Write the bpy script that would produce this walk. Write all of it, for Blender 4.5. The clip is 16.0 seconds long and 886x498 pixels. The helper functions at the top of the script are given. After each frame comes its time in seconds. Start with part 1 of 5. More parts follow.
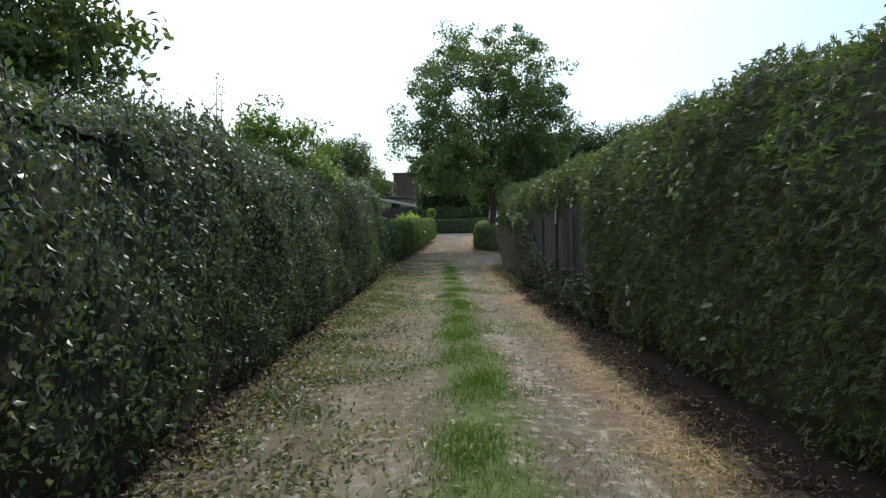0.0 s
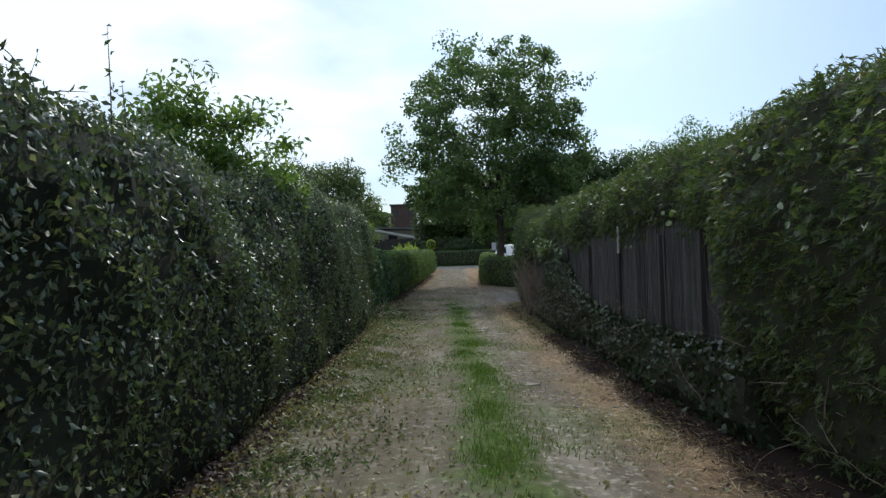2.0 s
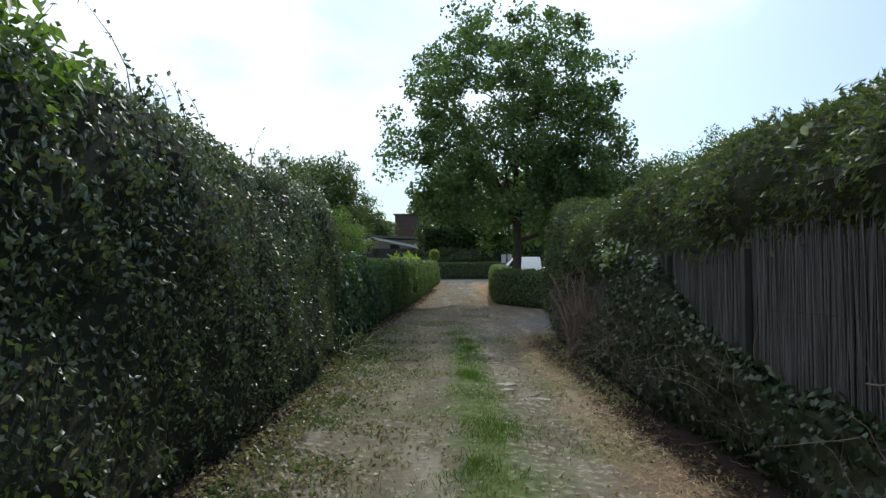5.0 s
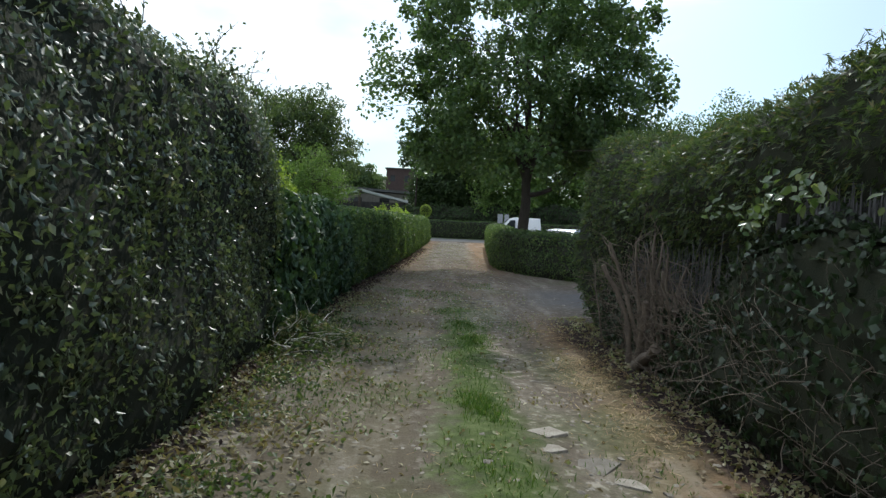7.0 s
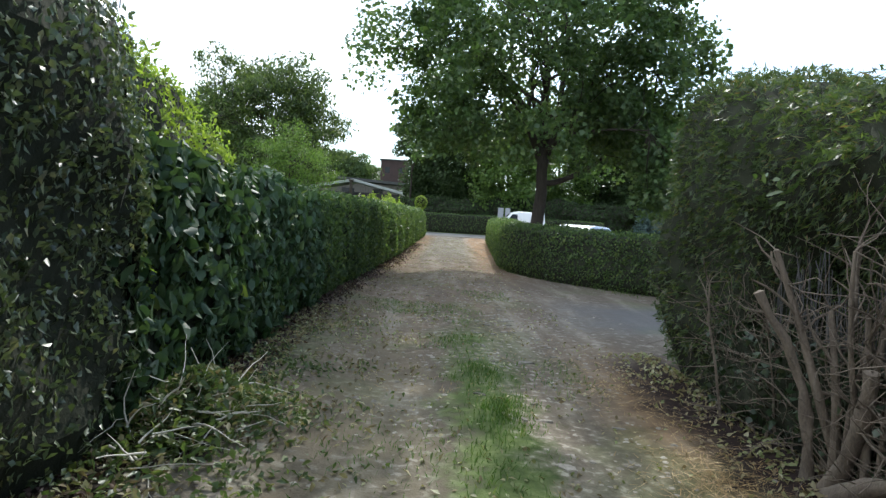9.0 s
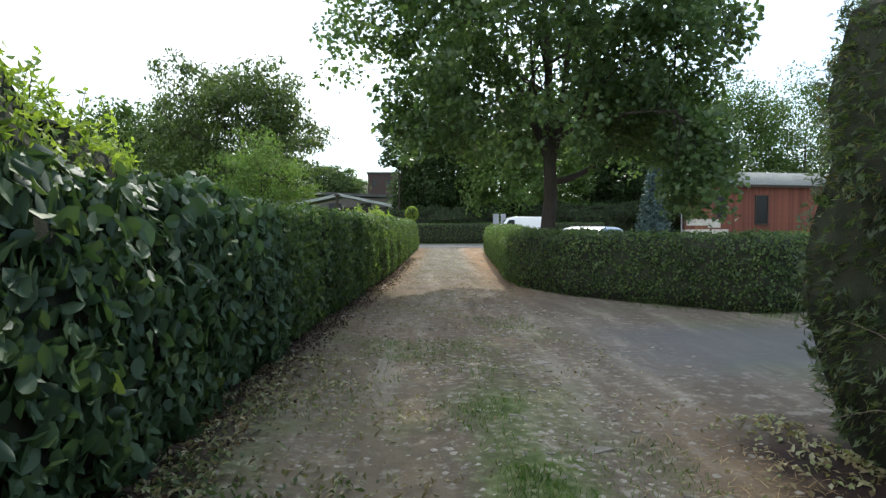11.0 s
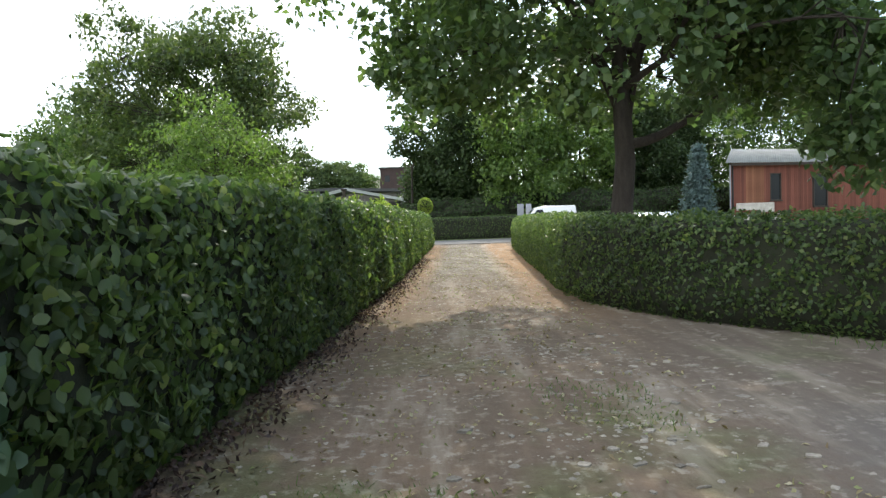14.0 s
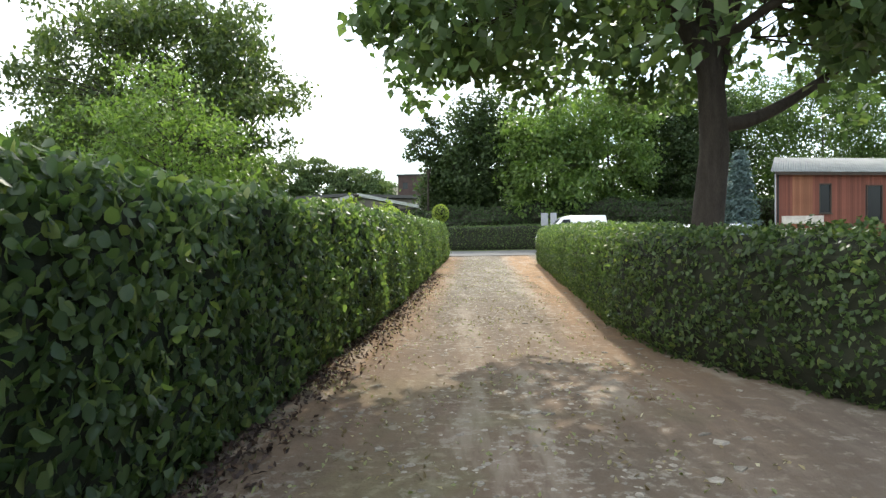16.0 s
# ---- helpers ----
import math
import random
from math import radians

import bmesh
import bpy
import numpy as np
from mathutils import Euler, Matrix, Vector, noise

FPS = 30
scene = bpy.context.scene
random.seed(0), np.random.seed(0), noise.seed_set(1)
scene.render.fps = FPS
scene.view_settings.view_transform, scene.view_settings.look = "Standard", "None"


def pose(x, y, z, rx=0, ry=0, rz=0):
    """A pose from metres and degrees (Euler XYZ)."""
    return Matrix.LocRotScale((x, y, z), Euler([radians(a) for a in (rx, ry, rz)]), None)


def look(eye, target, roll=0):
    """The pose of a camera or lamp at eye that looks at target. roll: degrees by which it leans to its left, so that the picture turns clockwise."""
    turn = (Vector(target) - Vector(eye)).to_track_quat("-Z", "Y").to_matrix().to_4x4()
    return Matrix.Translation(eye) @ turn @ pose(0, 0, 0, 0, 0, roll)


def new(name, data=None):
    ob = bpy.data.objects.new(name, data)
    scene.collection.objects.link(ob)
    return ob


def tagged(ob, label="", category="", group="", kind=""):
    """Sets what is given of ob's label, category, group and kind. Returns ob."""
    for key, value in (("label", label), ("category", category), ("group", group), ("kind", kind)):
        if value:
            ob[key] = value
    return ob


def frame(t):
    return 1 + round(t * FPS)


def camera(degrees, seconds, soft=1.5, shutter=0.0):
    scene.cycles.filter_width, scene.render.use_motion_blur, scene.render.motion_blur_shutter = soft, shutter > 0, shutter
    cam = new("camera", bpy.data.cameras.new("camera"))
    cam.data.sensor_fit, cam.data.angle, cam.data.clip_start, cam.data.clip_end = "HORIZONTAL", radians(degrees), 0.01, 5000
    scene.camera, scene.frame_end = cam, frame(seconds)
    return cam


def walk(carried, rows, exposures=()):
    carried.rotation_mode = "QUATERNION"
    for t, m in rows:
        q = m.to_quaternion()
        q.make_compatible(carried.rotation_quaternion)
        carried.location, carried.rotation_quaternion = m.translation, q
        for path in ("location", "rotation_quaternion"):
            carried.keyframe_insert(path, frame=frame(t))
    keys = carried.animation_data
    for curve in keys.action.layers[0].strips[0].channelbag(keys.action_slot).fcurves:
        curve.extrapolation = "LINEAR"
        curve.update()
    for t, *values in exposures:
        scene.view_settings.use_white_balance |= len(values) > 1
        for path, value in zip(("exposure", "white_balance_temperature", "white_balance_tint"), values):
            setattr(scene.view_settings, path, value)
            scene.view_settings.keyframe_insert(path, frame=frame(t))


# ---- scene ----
cam = camera(70.96, 16.0, soft=1.4)
ROWS = [
    (0, look((-0.000, -0.000, 1.409), (0.187, 9.984, 0.868), -1.35)),
    (0.5, look((-0.055, 0.952, 1.395), (0.263, 10.942, 1.092), -1.45)),
    (1, look((-0.054, 1.909, 1.394), (-0.042, 11.909, 1.493), -2.20)),
    (1.5, look((-0.103, 2.753, 1.374), (0.266, 12.746, 1.305), 0.08)),
    (2, look((-0.122, 3.639, 1.351), (0.111, 13.636, 1.327), -1.86)),
    (2.5, look((-0.058, 4.433, 1.351), (-0.054, 14.430, 1.102), -0.46)),
    (3, look((-0.051, 5.287, 1.339), (-0.010, 15.287, 1.225), -1.69)),
    (3.5, look((-0.019, 6.134, 1.321), (0.152, 16.125, 0.938), 1.40)),
    (4, look((0.030, 6.974, 1.326), (0.012, 16.972, 1.531), -3.50)),
    (4.2, look((0.066, 7.304, 1.309), (-0.055, 17.302, 1.494), -1.30)),
    (6.3, look((-0.017, 11.274, 1.162), (0.481, 21.260, 1.335), -0.02)),
    (6.5, look((0.008, 11.643, 1.148), (0.512, 21.631, 1.117), 2.11)),
    (7, look((0.025, 12.573, 1.105), (0.344, 22.556, 0.622), 2.45)),
    (7.5, look((0.028, 13.426, 1.043), (-0.110, 23.421, 0.774), -0.29)),
    (8, look((0.005, 14.340, 1.007), (0.200, 24.322, 0.445), 2.33)),
    (8.5, look((-0.003, 15.085, 1.012), (0.199, 25.059, 0.311), 1.32)),
    (9, look((0.000, 15.868, 1.014), (0.419, 25.842, 0.441), 3.46)),
    (9.2, look((-0.034, 16.170, 0.972), (0.609, 26.140, 0.547), 1.30)),
    (11.3, look((-0.050, 18.624, 1.017), (0.524, 28.599, 0.606), -0.46)),
    (11.5, look((-0.033, 18.941, 1.019), (0.615, 28.889, 0.232), -0.70)),
    (12, look((0.037, 19.762, 0.991), (0.509, 29.727, 0.301), 0.49)),
    (12.5, look((0.118, 20.585, 0.935), (1.198, 30.502, 0.235), -1.62)),
    (13, look((0.128, 21.319, 0.914), (0.936, 31.274, 0.421), -3.36)),
    (13.5, look((0.112, 22.119, 0.918), (0.771, 32.090, 0.518), 0.98)),
    (14, look((0.055, 22.937, 0.893), (0.327, 32.922, 0.416), -2.05)),
    (14.5, look((0.079, 23.678, 0.903), (0.434, 33.654, 0.296), 2.39)),
    (15, look((0.116, 24.431, 0.920), (0.798, 34.390, 0.335), -1.53)),
    (15.5, look((0.211, 25.128, 0.921), (0.403, 35.112, 0.390), 1.08)),
    (16, look((0.237, 25.868, 0.898), (0.218, 35.862, 0.569), -1.11)),
]
EXPOSURES = [(0.0, -0.08, 6200, 9), (1.5, -0.42, 5900, 8), (4.0, -0.32, 6050, 7), (7.0, -0.18, 5980, 7), (8.2, 0.18, 5980, 7), (9.2, 0.5, 6000, 7), (12.0, 0.44, 6300, 8), (14.0, 0.78, 6450, 9), (16.0, 0.96, 6550, 9)]
walk(cam, ROWS, EXPOSURES)

# ---- world and sun ----
SUN_ELEVATION, SUN_AZIMUTH = radians(42), radians(11)  # azimuth from +y towards +x
world = bpy.data.worlds.new("sky")
scene.world = world
world.use_nodes = True
wn = world.node_tree
wn.nodes.clear()
w_out = wn.nodes.new("ShaderNodeOutputWorld")
w_bg = wn.nodes.new("ShaderNodeBackground")
w_sky = wn.nodes.new("ShaderNodeTexSky")
w_sky.sky_type = "NISHITA"
w_sky.sun_disc = False
w_sky.sun_elevation = SUN_ELEVATION
w_sky.sun_rotation = SUN_AZIMUTH
w_sky.dust_density = 2.0
w_co = wn.nodes.new("ShaderNodeTexCoord")
w_map = wn.nodes.new("ShaderNodeMapping")
w_map.inputs["Scale"].default_value = (1.6, 1.6, 4.0)
w_noise = wn.nodes.new("ShaderNodeTexNoise")
w_noise.inputs["Scale"].default_value = 1.7
w_noise.inputs["Detail"].default_value = 7.0
w_ramp = wn.nodes.new("ShaderNodeValToRGB")
w_ramp.color_ramp.elements[0].position, w_ramp.color_ramp.elements[0].color = 0.40, (0.15, 0.15, 0.15, 1)
w_ramp.color_ramp.elements[1].position, w_ramp.color_ramp.elements[1].color = 0.62, (0.9, 0.9, 0.9, 1)
w_mix = wn.nodes.new("ShaderNodeMix")
w_mix.data_type = "RGBA"
w_mix.inputs["B"].default_value = (10.2, 10.6, 10.9, 1)
wn.links.new(w_co.outputs["Generated"], w_map.inputs["Vector"])
wn.links.new(w_map.outputs["Vector"], w_noise.inputs["Vector"])
# thicker cloud on one side of the sky, clearer blue on the other
w_sep = wn.nodes.new("ShaderNodeSeparateXYZ")
wn.links.new(w_co.outputs["Generated"], w_sep.inputs["Vector"])
w_side = wn.nodes.new("ShaderNodeMath")
w_side.operation = "MULTIPLY_ADD"
w_side.inputs[1].default_value = -0.27
wn.links.new(w_sep.outputs["X"], w_side.inputs[0])
wn.links.new(w_noise.outputs["Fac"], w_side.inputs[2])
wn.links.new(w_side.outputs["Value"], w_ramp.inputs["Fac"])
w_dim = wn.nodes.new("ShaderNodeMix")
w_dim.data_type, w_dim.blend_type = "RGBA", "MULTIPLY"
w_dim.inputs["Factor"].default_value = 1.0
w_dim.inputs["B"].default_value = (0.66, 0.80, 0.92, 1)
wn.links.new(w_sky.outputs["Color"], w_dim.inputs["A"])
wn.links.new(w_ramp.outputs["Color"], w_mix.inputs["Factor"])
wn.links.new(w_dim.outputs["Result"], w_mix.inputs["A"])
wn.links.new(w_mix.outputs["Result"], w_bg.inputs["Color"])
w_bg.inputs["Strength"].default_value = 0.15
wn.links.new(w_bg.outputs["Background"], w_out.inputs["Surface"])

sun_data = bpy.data.lights.new("sun", "SUN")
sun_data.energy, sun_data.angle, sun_data.color = 3.0, radians(0.6), (1.0, 0.93, 0.82)
sun = new("sun", sun_data)
sun_way = Vector((math.cos(SUN_ELEVATION) * math.sin(SUN_AZIMUTH), math.cos(SUN_ELEVATION) * math.cos(SUN_AZIMUTH), math.sin(SUN_ELEVATION)))
sun.matrix_world = look(sun_way * 60, (0, 0, 0))

# ---- materials ----
RNG = np.random.default_rng(7)


def material(name):
    m = bpy.data.materials.new(name)
    m.use_nodes = True
    return m, m.node_tree.nodes, m.node_tree.links, m.node_tree.nodes["Principled BSDF"]


def ramp_of(nodes, stops):
    r = nodes.new("ShaderNodeValToRGB")
    e = r.color_ramp.elements
    while len(e) < len(stops):
        e.new(0.5)
    for k, (p, c) in enumerate(stops):
        e[k].position, e[k].color = p, (*c, 1)
    return r


def leaf_material(name, stops, rough=0.4, through_light=0.35, spec=0.5):
    """Leaves that differ one by one, glossy on top and letting some light through."""
    m, nodes, links, bsdf = material(name)
    geo = nodes.new("ShaderNodeNewGeometry")
    r = ramp_of(nodes, stops)
    links.new(geo.outputs["Random Per Island"], r.inputs["Fac"])
    co = nodes.new("ShaderNodeTexCoord")
    n = nodes.new("ShaderNodeTexNoise")
    n.inputs["Scale"].default_value = 0.9
    links.new(co.outputs["Object"], n.inputs["Vector"])
    hsv = nodes.new("ShaderNodeHueSaturation")
    vary = nodes.new("ShaderNodeMapRange")
    vary.inputs["To Min"].default_value, vary.inputs["To Max"].default_value = 0.6, 1.4
    links.new(n.outputs["Fac"], vary.inputs["Value"])
    links.new(vary.outputs["Result"], hsv.inputs["Value"])
    links.new(r.outputs["Color"], hsv.inputs["Color"])
    links.new(hsv.outputs["Color"], bsdf.inputs["Base Color"])
    bsdf.inputs["Roughness"].default_value = rough
    bsdf.inputs["Specular IOR Level"].default_value = spec
    tr = nodes.new("ShaderNodeBsdfTranslucent")
    warm = nodes.new("ShaderNodeMix")
    warm.data_type, warm.blend_type = "RGBA", "MULTIPLY"
    warm.inputs["Factor"].default_value = 1.0
    warm.inputs["B"].default_value = (1.55, 1.65, 0.85, 1)
    links.new(hsv.outputs["Color"], warm.inputs["A"])
    links.new(warm.outputs["Result"], tr.inputs["Color"])
    mix = nodes.new("ShaderNodeMixShader")
    mix.inputs["Fac"].default_value = through_light
    links.new(bsdf.outputs["BSDF"], mix.inputs[1])
    links.new(tr.outputs["BSDF"], mix.inputs[2])
    links.new(mix.outputs["Shader"], nodes["Material Output"].inputs["Surface"])
    return m


def rough_material(name, stops, scale=6.0, rough=0.85, bump=0.3, metal=0.0, stretch=(1, 1, 1), detail=8.0, spec=0.3, per_piece=0.0):
    """A surface with a coarse and a fine variation of colour and a fine relief."""
    m, nodes, links, bsdf = material(name)
    co = nodes.new("ShaderNodeTexCoord")
    mp = nodes.new("ShaderNodeMapping")
    mp.inputs["Scale"].default_value = stretch
    links.new(co.outputs["Object"], mp.inputs["Vector"])
    a, b = nodes.new("ShaderNodeTexNoise"), nodes.new("ShaderNodeTexNoise")
    a.inputs["Scale"].default_value, b.inputs["Scale"].default_value = scale, scale * 9
    a.inputs["Detail"].default_value, b.inputs["Detail"].default_value = detail, 4
    links.new(mp.outputs["Vector"], a.inputs["Vector"])
    links.new(mp.outputs["Vector"], b.inputs["Vector"])
    mix = nodes.new("ShaderNodeMath")
    mix.operation = "MULTIPLY_ADD"
    mix.inputs[1].default_value = 0.45
    links.new(b.outputs["Fac"], mix.inputs[0])
    half = nodes.new("ShaderNodeMath")
    half.operation = "MULTIPLY"
    half.inputs[1].default_value = 0.55
    links.new(a.outputs["Fac"], half.inputs[0])
    links.new(half.outputs["Value"], mix.inputs[2])
    r = ramp_of(nodes, stops)
    links.new(mix.outputs["Value"], r.inputs["Fac"])
    colour = r.outputs["Color"]
    if per_piece:
        info = nodes.new("ShaderNodeNewGeometry")
        mr = nodes.new("ShaderNodeMapRange")
        mr.inputs["To Min"].default_value, mr.inputs["To Max"].default_value = 1 - per_piece, 1 + per_piece
        single = nodes.new("ShaderNodeObjectInfo")
        both = nodes.new("ShaderNodeMath")
        both.operation = "ADD"
        links.new(info.outputs["Random Per Island"], both.inputs[0])
        links.new(single.outputs["Random"], both.inputs[1])
        wrap = nodes.new("ShaderNodeMath")
        wrap.operation = "FRACT"
        links.new(both.outputs["Value"], wrap.inputs[0])
        links.new(wrap.outputs["Value"], mr.inputs["Value"])
        hsv = nodes.new("ShaderNodeHueSaturation")
        links.new(mr.outputs["Result"], hsv.inputs["Value"])
        links.new(colour, hsv.inputs["Color"])
        colour = hsv.outputs["Color"]
    links.new(colour, bsdf.inputs["Base Color"])
    bsdf.inputs["Roughness"].default_value = rough
    bsdf.inputs["Metallic"].default_value = metal
    bsdf.inputs["Specular IOR Level"].default_value = spec
    bp = nodes.new("ShaderNodeBump")
    bp.inputs["Strength"].default_value = bump
    bp.inputs["Distance"].default_value = 0.02
    links.new(mix.outputs["Value"], bp.inputs["Height"])
    links.new(bp.outputs["Normal"], bsdf.inputs["Normal"])
    return m


# privet leaves, the colour lightened and greyed to carry part of their sheen
PRIVET = leaf_material("privet_leaves", [(0.0, (0.048, 0.072, 0.035)), (0.5, (0.085, 0.118, 0.056)), (0.9, (0.145, 0.18, 0.09)), (0.97, (0.19, 0.19, 0.115)), (1.0, (0.26, 0.26, 0.17))], 0.4, 0.26, 0.85)
HORNBEAM = leaf_material("hornbeam_leaves", [(0.0, (0.046, 0.082, 0.034)), (0.5, (0.080, 0.126, 0.047)), (0.93, (0.125, 0.18, 0.06)), (1.0, (0.21, 0.25, 0.08))], 0.42, 0.52, 0.55)
LARGE_LEAF = leaf_material("large_dark_leaves", [(0.0, (0.034, 0.066, 0.034)), (0.5, (0.056, 0.10, 0.046)), (0.95, (0.085, 0.135, 0.055)), (1.0, (0.16, 0.21, 0.06))], 0.5, 0.24, 0.35)
THUJA = leaf_material("thuja_sprays", [(0.0, (0.037, 0.058, 0.026)), (0.6, (0.060, 0.088, 0.035)), (0.9, (0.10, 0.132, 0.042)), (1.0, (0.14, 0.10, 0.05))], 0.5, 0.42, 0.5)
# yellow-green leaves, their colour raised further to stand in for direct sun
YELLOW_SHRUB = leaf_material("yellow_green_leaves", [(0.0, (0.14, 0.22, 0.035)), (1.0, (0.30, 0.37, 0.07))], 0.5, 0.5)
MAPLE = leaf_material("maple_leaves", [(0.0, (0.055, 0.095, 0.04)), (0.7, (0.088, 0.14, 0.055)), (1.0, (0.13, 0.18, 0.066))], 0.42, 0.46)
APPLE = leaf_material("fruit_tree_leaves", [(0.0, (0.055, 0.085, 0.034)), (0.7, (0.085, 0.125, 0.045)), (1.0, (0.14, 0.175, 0.06))], 0.42, 0.4)
# pale green leaves, with sunlight and haze on the trees lightened into the colour
PALE_SUNLIT_LEAF = leaf_material("pale_sunlit_leaves", [(0.0, (0.075, 0.135, 0.035)), (1.0, (0.15, 0.22, 0.06))], 0.45, 0.46)
FAR_LEAF = leaf_material("woodland_leaves", [(0.0, (0.05, 0.085, 0.03)), (0.7, (0.08, 0.13, 0.042)), (1.0, (0.12, 0.175, 0.055))], 0.6, 0.4, 0.25)
# leaf colour of the slope trees, paled to put distance haze into it
HAZY_LEAF = leaf_material("hazy_slope_leaves", [(0.0, (0.08, 0.115, 0.06)), (0.7, (0.11, 0.155, 0.075)), (1.0, (0.15, 0.19, 0.09))], 0.7, 0.4, 0.2)
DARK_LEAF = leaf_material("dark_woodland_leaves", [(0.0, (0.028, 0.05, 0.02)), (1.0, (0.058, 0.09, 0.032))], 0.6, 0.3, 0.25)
SPRUCE = leaf_material("blue_spruce_needles", [(0.0, (0.06, 0.10, 0.095)), (1.0, (0.13, 0.19, 0.19))], 0.6, 0.1, 0.25)
IVY = leaf_material("ivy_leaves", [(0.0, (0.018, 0.034, 0.014)), (0.7, (0.03, 0.055, 0.022)), (1.0, (0.07, 0.09, 0.045))], 0.32, 0.2)
CLIMBER = leaf_material("climber_leaves", [(0.0, (0.06, 0.10, 0.035)), (0.7, (0.11, 0.15, 0.06)), (1.0, (0.22, 0.25, 0.14))], 0.22, 0.3, 0.8)
DRY_LEAF = leaf_material("dry_clippings", [(0.0, (0.17, 0.125, 0.07)), (0.5, (0.30, 0.26, 0.15)), (0.8, (0.19, 0.23, 0.09)), (1.0, (0.44, 0.40, 0.29))], 0.6, 0.25)
GRASS = leaf_material("grass_blades", [(0.0, (0.045, 0.10, 0.015)), (0.7, (0.085, 0.16, 0.025)), (1.0, (0.17, 0.19, 0.06))], 0.5, 0.35)
# conifer litter below the thuja; the same dark colour paints hedge-foot shade
LITTER_SHADE = leaf_material("litter_and_shade", [(0.0, (0.03, 0.018, 0.015)), (0.7, (0.07, 0.040, 0.028)), (1.0, (0.16, 0.10, 0.06))], 0.7, 0.1)
STRAW = leaf_material("dry_straw", [(0.0, (0.22, 0.13, 0.055)), (0.6, (0.36, 0.24, 0.10)), (1.0, (0.50, 0.38, 0.20))], 0.6, 0.2)
# dark core colour holds the inner twigs and the shade between leaves
CORE = rough_material("shaded_inner_twigs", [(0.3, (0.016, 0.021, 0.012)), (0.7, (0.042, 0.044, 0.026))], 9, 1.0, 0.6)
BARK = rough_material("bark", [(0.3, (0.026, 0.021, 0.017)), (0.7, (0.075, 0.062, 0.05))], 5, 0.9, 0.9, stretch=(3, 3, 0.6))
DEADWOOD = rough_material("pruned_wood", [(0.3, (0.095, 0.075, 0.06)), (0.7, (0.24, 0.195, 0.155))], 12, 0.85, 0.7, stretch=(1, 1, 0.4))
REED = rough_material("weathered_reed", [(0.3, (0.058, 0.058, 0.060)), (0.7, (0.135, 0.132, 0.13))], 14, 0.8, 0.3, stretch=(1, 1, 0.15), per_piece=0.25)
POST = rough_material("dark_post", [(0.3, (0.035, 0.028, 0.022)), (0.7, (0.09, 0.072, 0.056))], 8, 0.85, 0.5, stretch=(1, 1, 0.2))
STONE = rough_material("pale_stones", [(0.3, (0.17, 0.15, 0.12)), (0.7, (0.36, 0.33, 0.28))], 9, 0.9, 0.5, per_piece=0.35)
RED_WOOD = rough_material("red_stained_boards", [(0.25, (0.135, 0.048, 0.032)), (0.75, (0.24, 0.088, 0.056))], 2.2, 0.75, 0.4, stretch=(3, 3, 0.25), per_piece=0.22)
PLAIN_WOOD = rough_material("unpainted_boards", [(0.3, (0.19, 0.075, 0.04)), (0.7, (0.31, 0.14, 0.075))], 3, 0.75, 0.4, stretch=(3, 3, 0.25), per_piece=0.2)
ROOF_GREY = rough_material("corrugated_fibre_cement", [(0.3, (0.17, 0.18, 0.17)), (0.7, (0.31, 0.32, 0.30))], 1.3, 0.85, 0.3)
WEATHERED = rough_material("weathered_boards", [(0.3, (0.09, 0.08, 0.072)), (0.7, (0.17, 0.155, 0.14))], 3, 0.85, 0.4, stretch=(3, 3, 0.25))
DARK_BOARD = rough_material("dark_boards", [(0.3, (0.022, 0.020, 0.020)), (0.7, (0.06, 0.055, 0.052))], 3, 0.8, 0.4, stretch=(3, 3, 0.25))
CREAM = rough_material("peeling_cream_paint", [(0.3, (0.45, 0.40, 0.32)), (0.7, (0.75, 0.71, 0.62))], 4, 0.7, 0.3)
BRICK = rough_material("far_brick", [(0.3, (0.055, 0.038, 0.038)), (0.7, (0.095, 0.062, 0.058))], 1.5, 0.9, 0.3)
ROOF_PALE = rough_material("pale_sheet_roof", [(0.3, (0.34, 0.36, 0.34)), (0.7, (0.52, 0.54, 0.51))], 1.3, 0.8, 0.3)
ROOF_DARK = rough_material("dark_roof_felt", [(0.3, (0.06, 0.06, 0.062)), (0.7, (0.13, 0.13, 0.132))], 0.9, 0.9, 0.3)
ASPHALT = rough_material("worn_asphalt", [(0.3, (0.085, 0.085, 0.084)), (0.7, (0.17, 0.167, 0.16))], 2.5, 0.9, 0.4)
WHITE_PAINT = rough_material("white_car_paint", [(0.3, (0.76, 0.78, 0.80)), (0.7, (0.84, 0.85, 0.86))], 0.7, 0.25, 0.02, spec=0.5)
SILVER_PAINT = rough_material("silver_car_paint", [(0.3, (0.55, 0.57, 0.60)), (0.7, (0.66, 0.68, 0.70))], 0.7, 0.25, 0.02, metal=0.6, spec=0.5)
RUBBER = rough_material("black_rubber", [(0.3, (0.012, 0.012, 0.012)), (0.7, (0.03, 0.03, 0.03))], 12, 0.8, 0.2)
ALLOY = rough_material("grey_wheel_metal", [(0.3, (0.35, 0.35, 0.36)), (0.7, (0.5, 0.5, 0.51))], 9, 0.4, 0.1, metal=0.8)
LAMP_PLASTIC = rough_material("lamp_plastic", [(0.3, (0.5, 0.5, 0.5)), (0.7, (0.65, 0.65, 0.65))], 9, 0.2, 0.05, spec=0.6)
GALVANISED = rough_material("galvanised_steel", [(0.3, (0.30, 0.31, 0.32)), (0.7, (0.46, 0.47, 0.48))], 9, 0.5, 0.1, metal=0.7)

DARK_GLASS, g_nodes, g_links, g_bsdf = material("dark_window_glass")
g_bsdf.inputs["Base Color"].default_value = (0.012, 0.014, 0.016, 1)
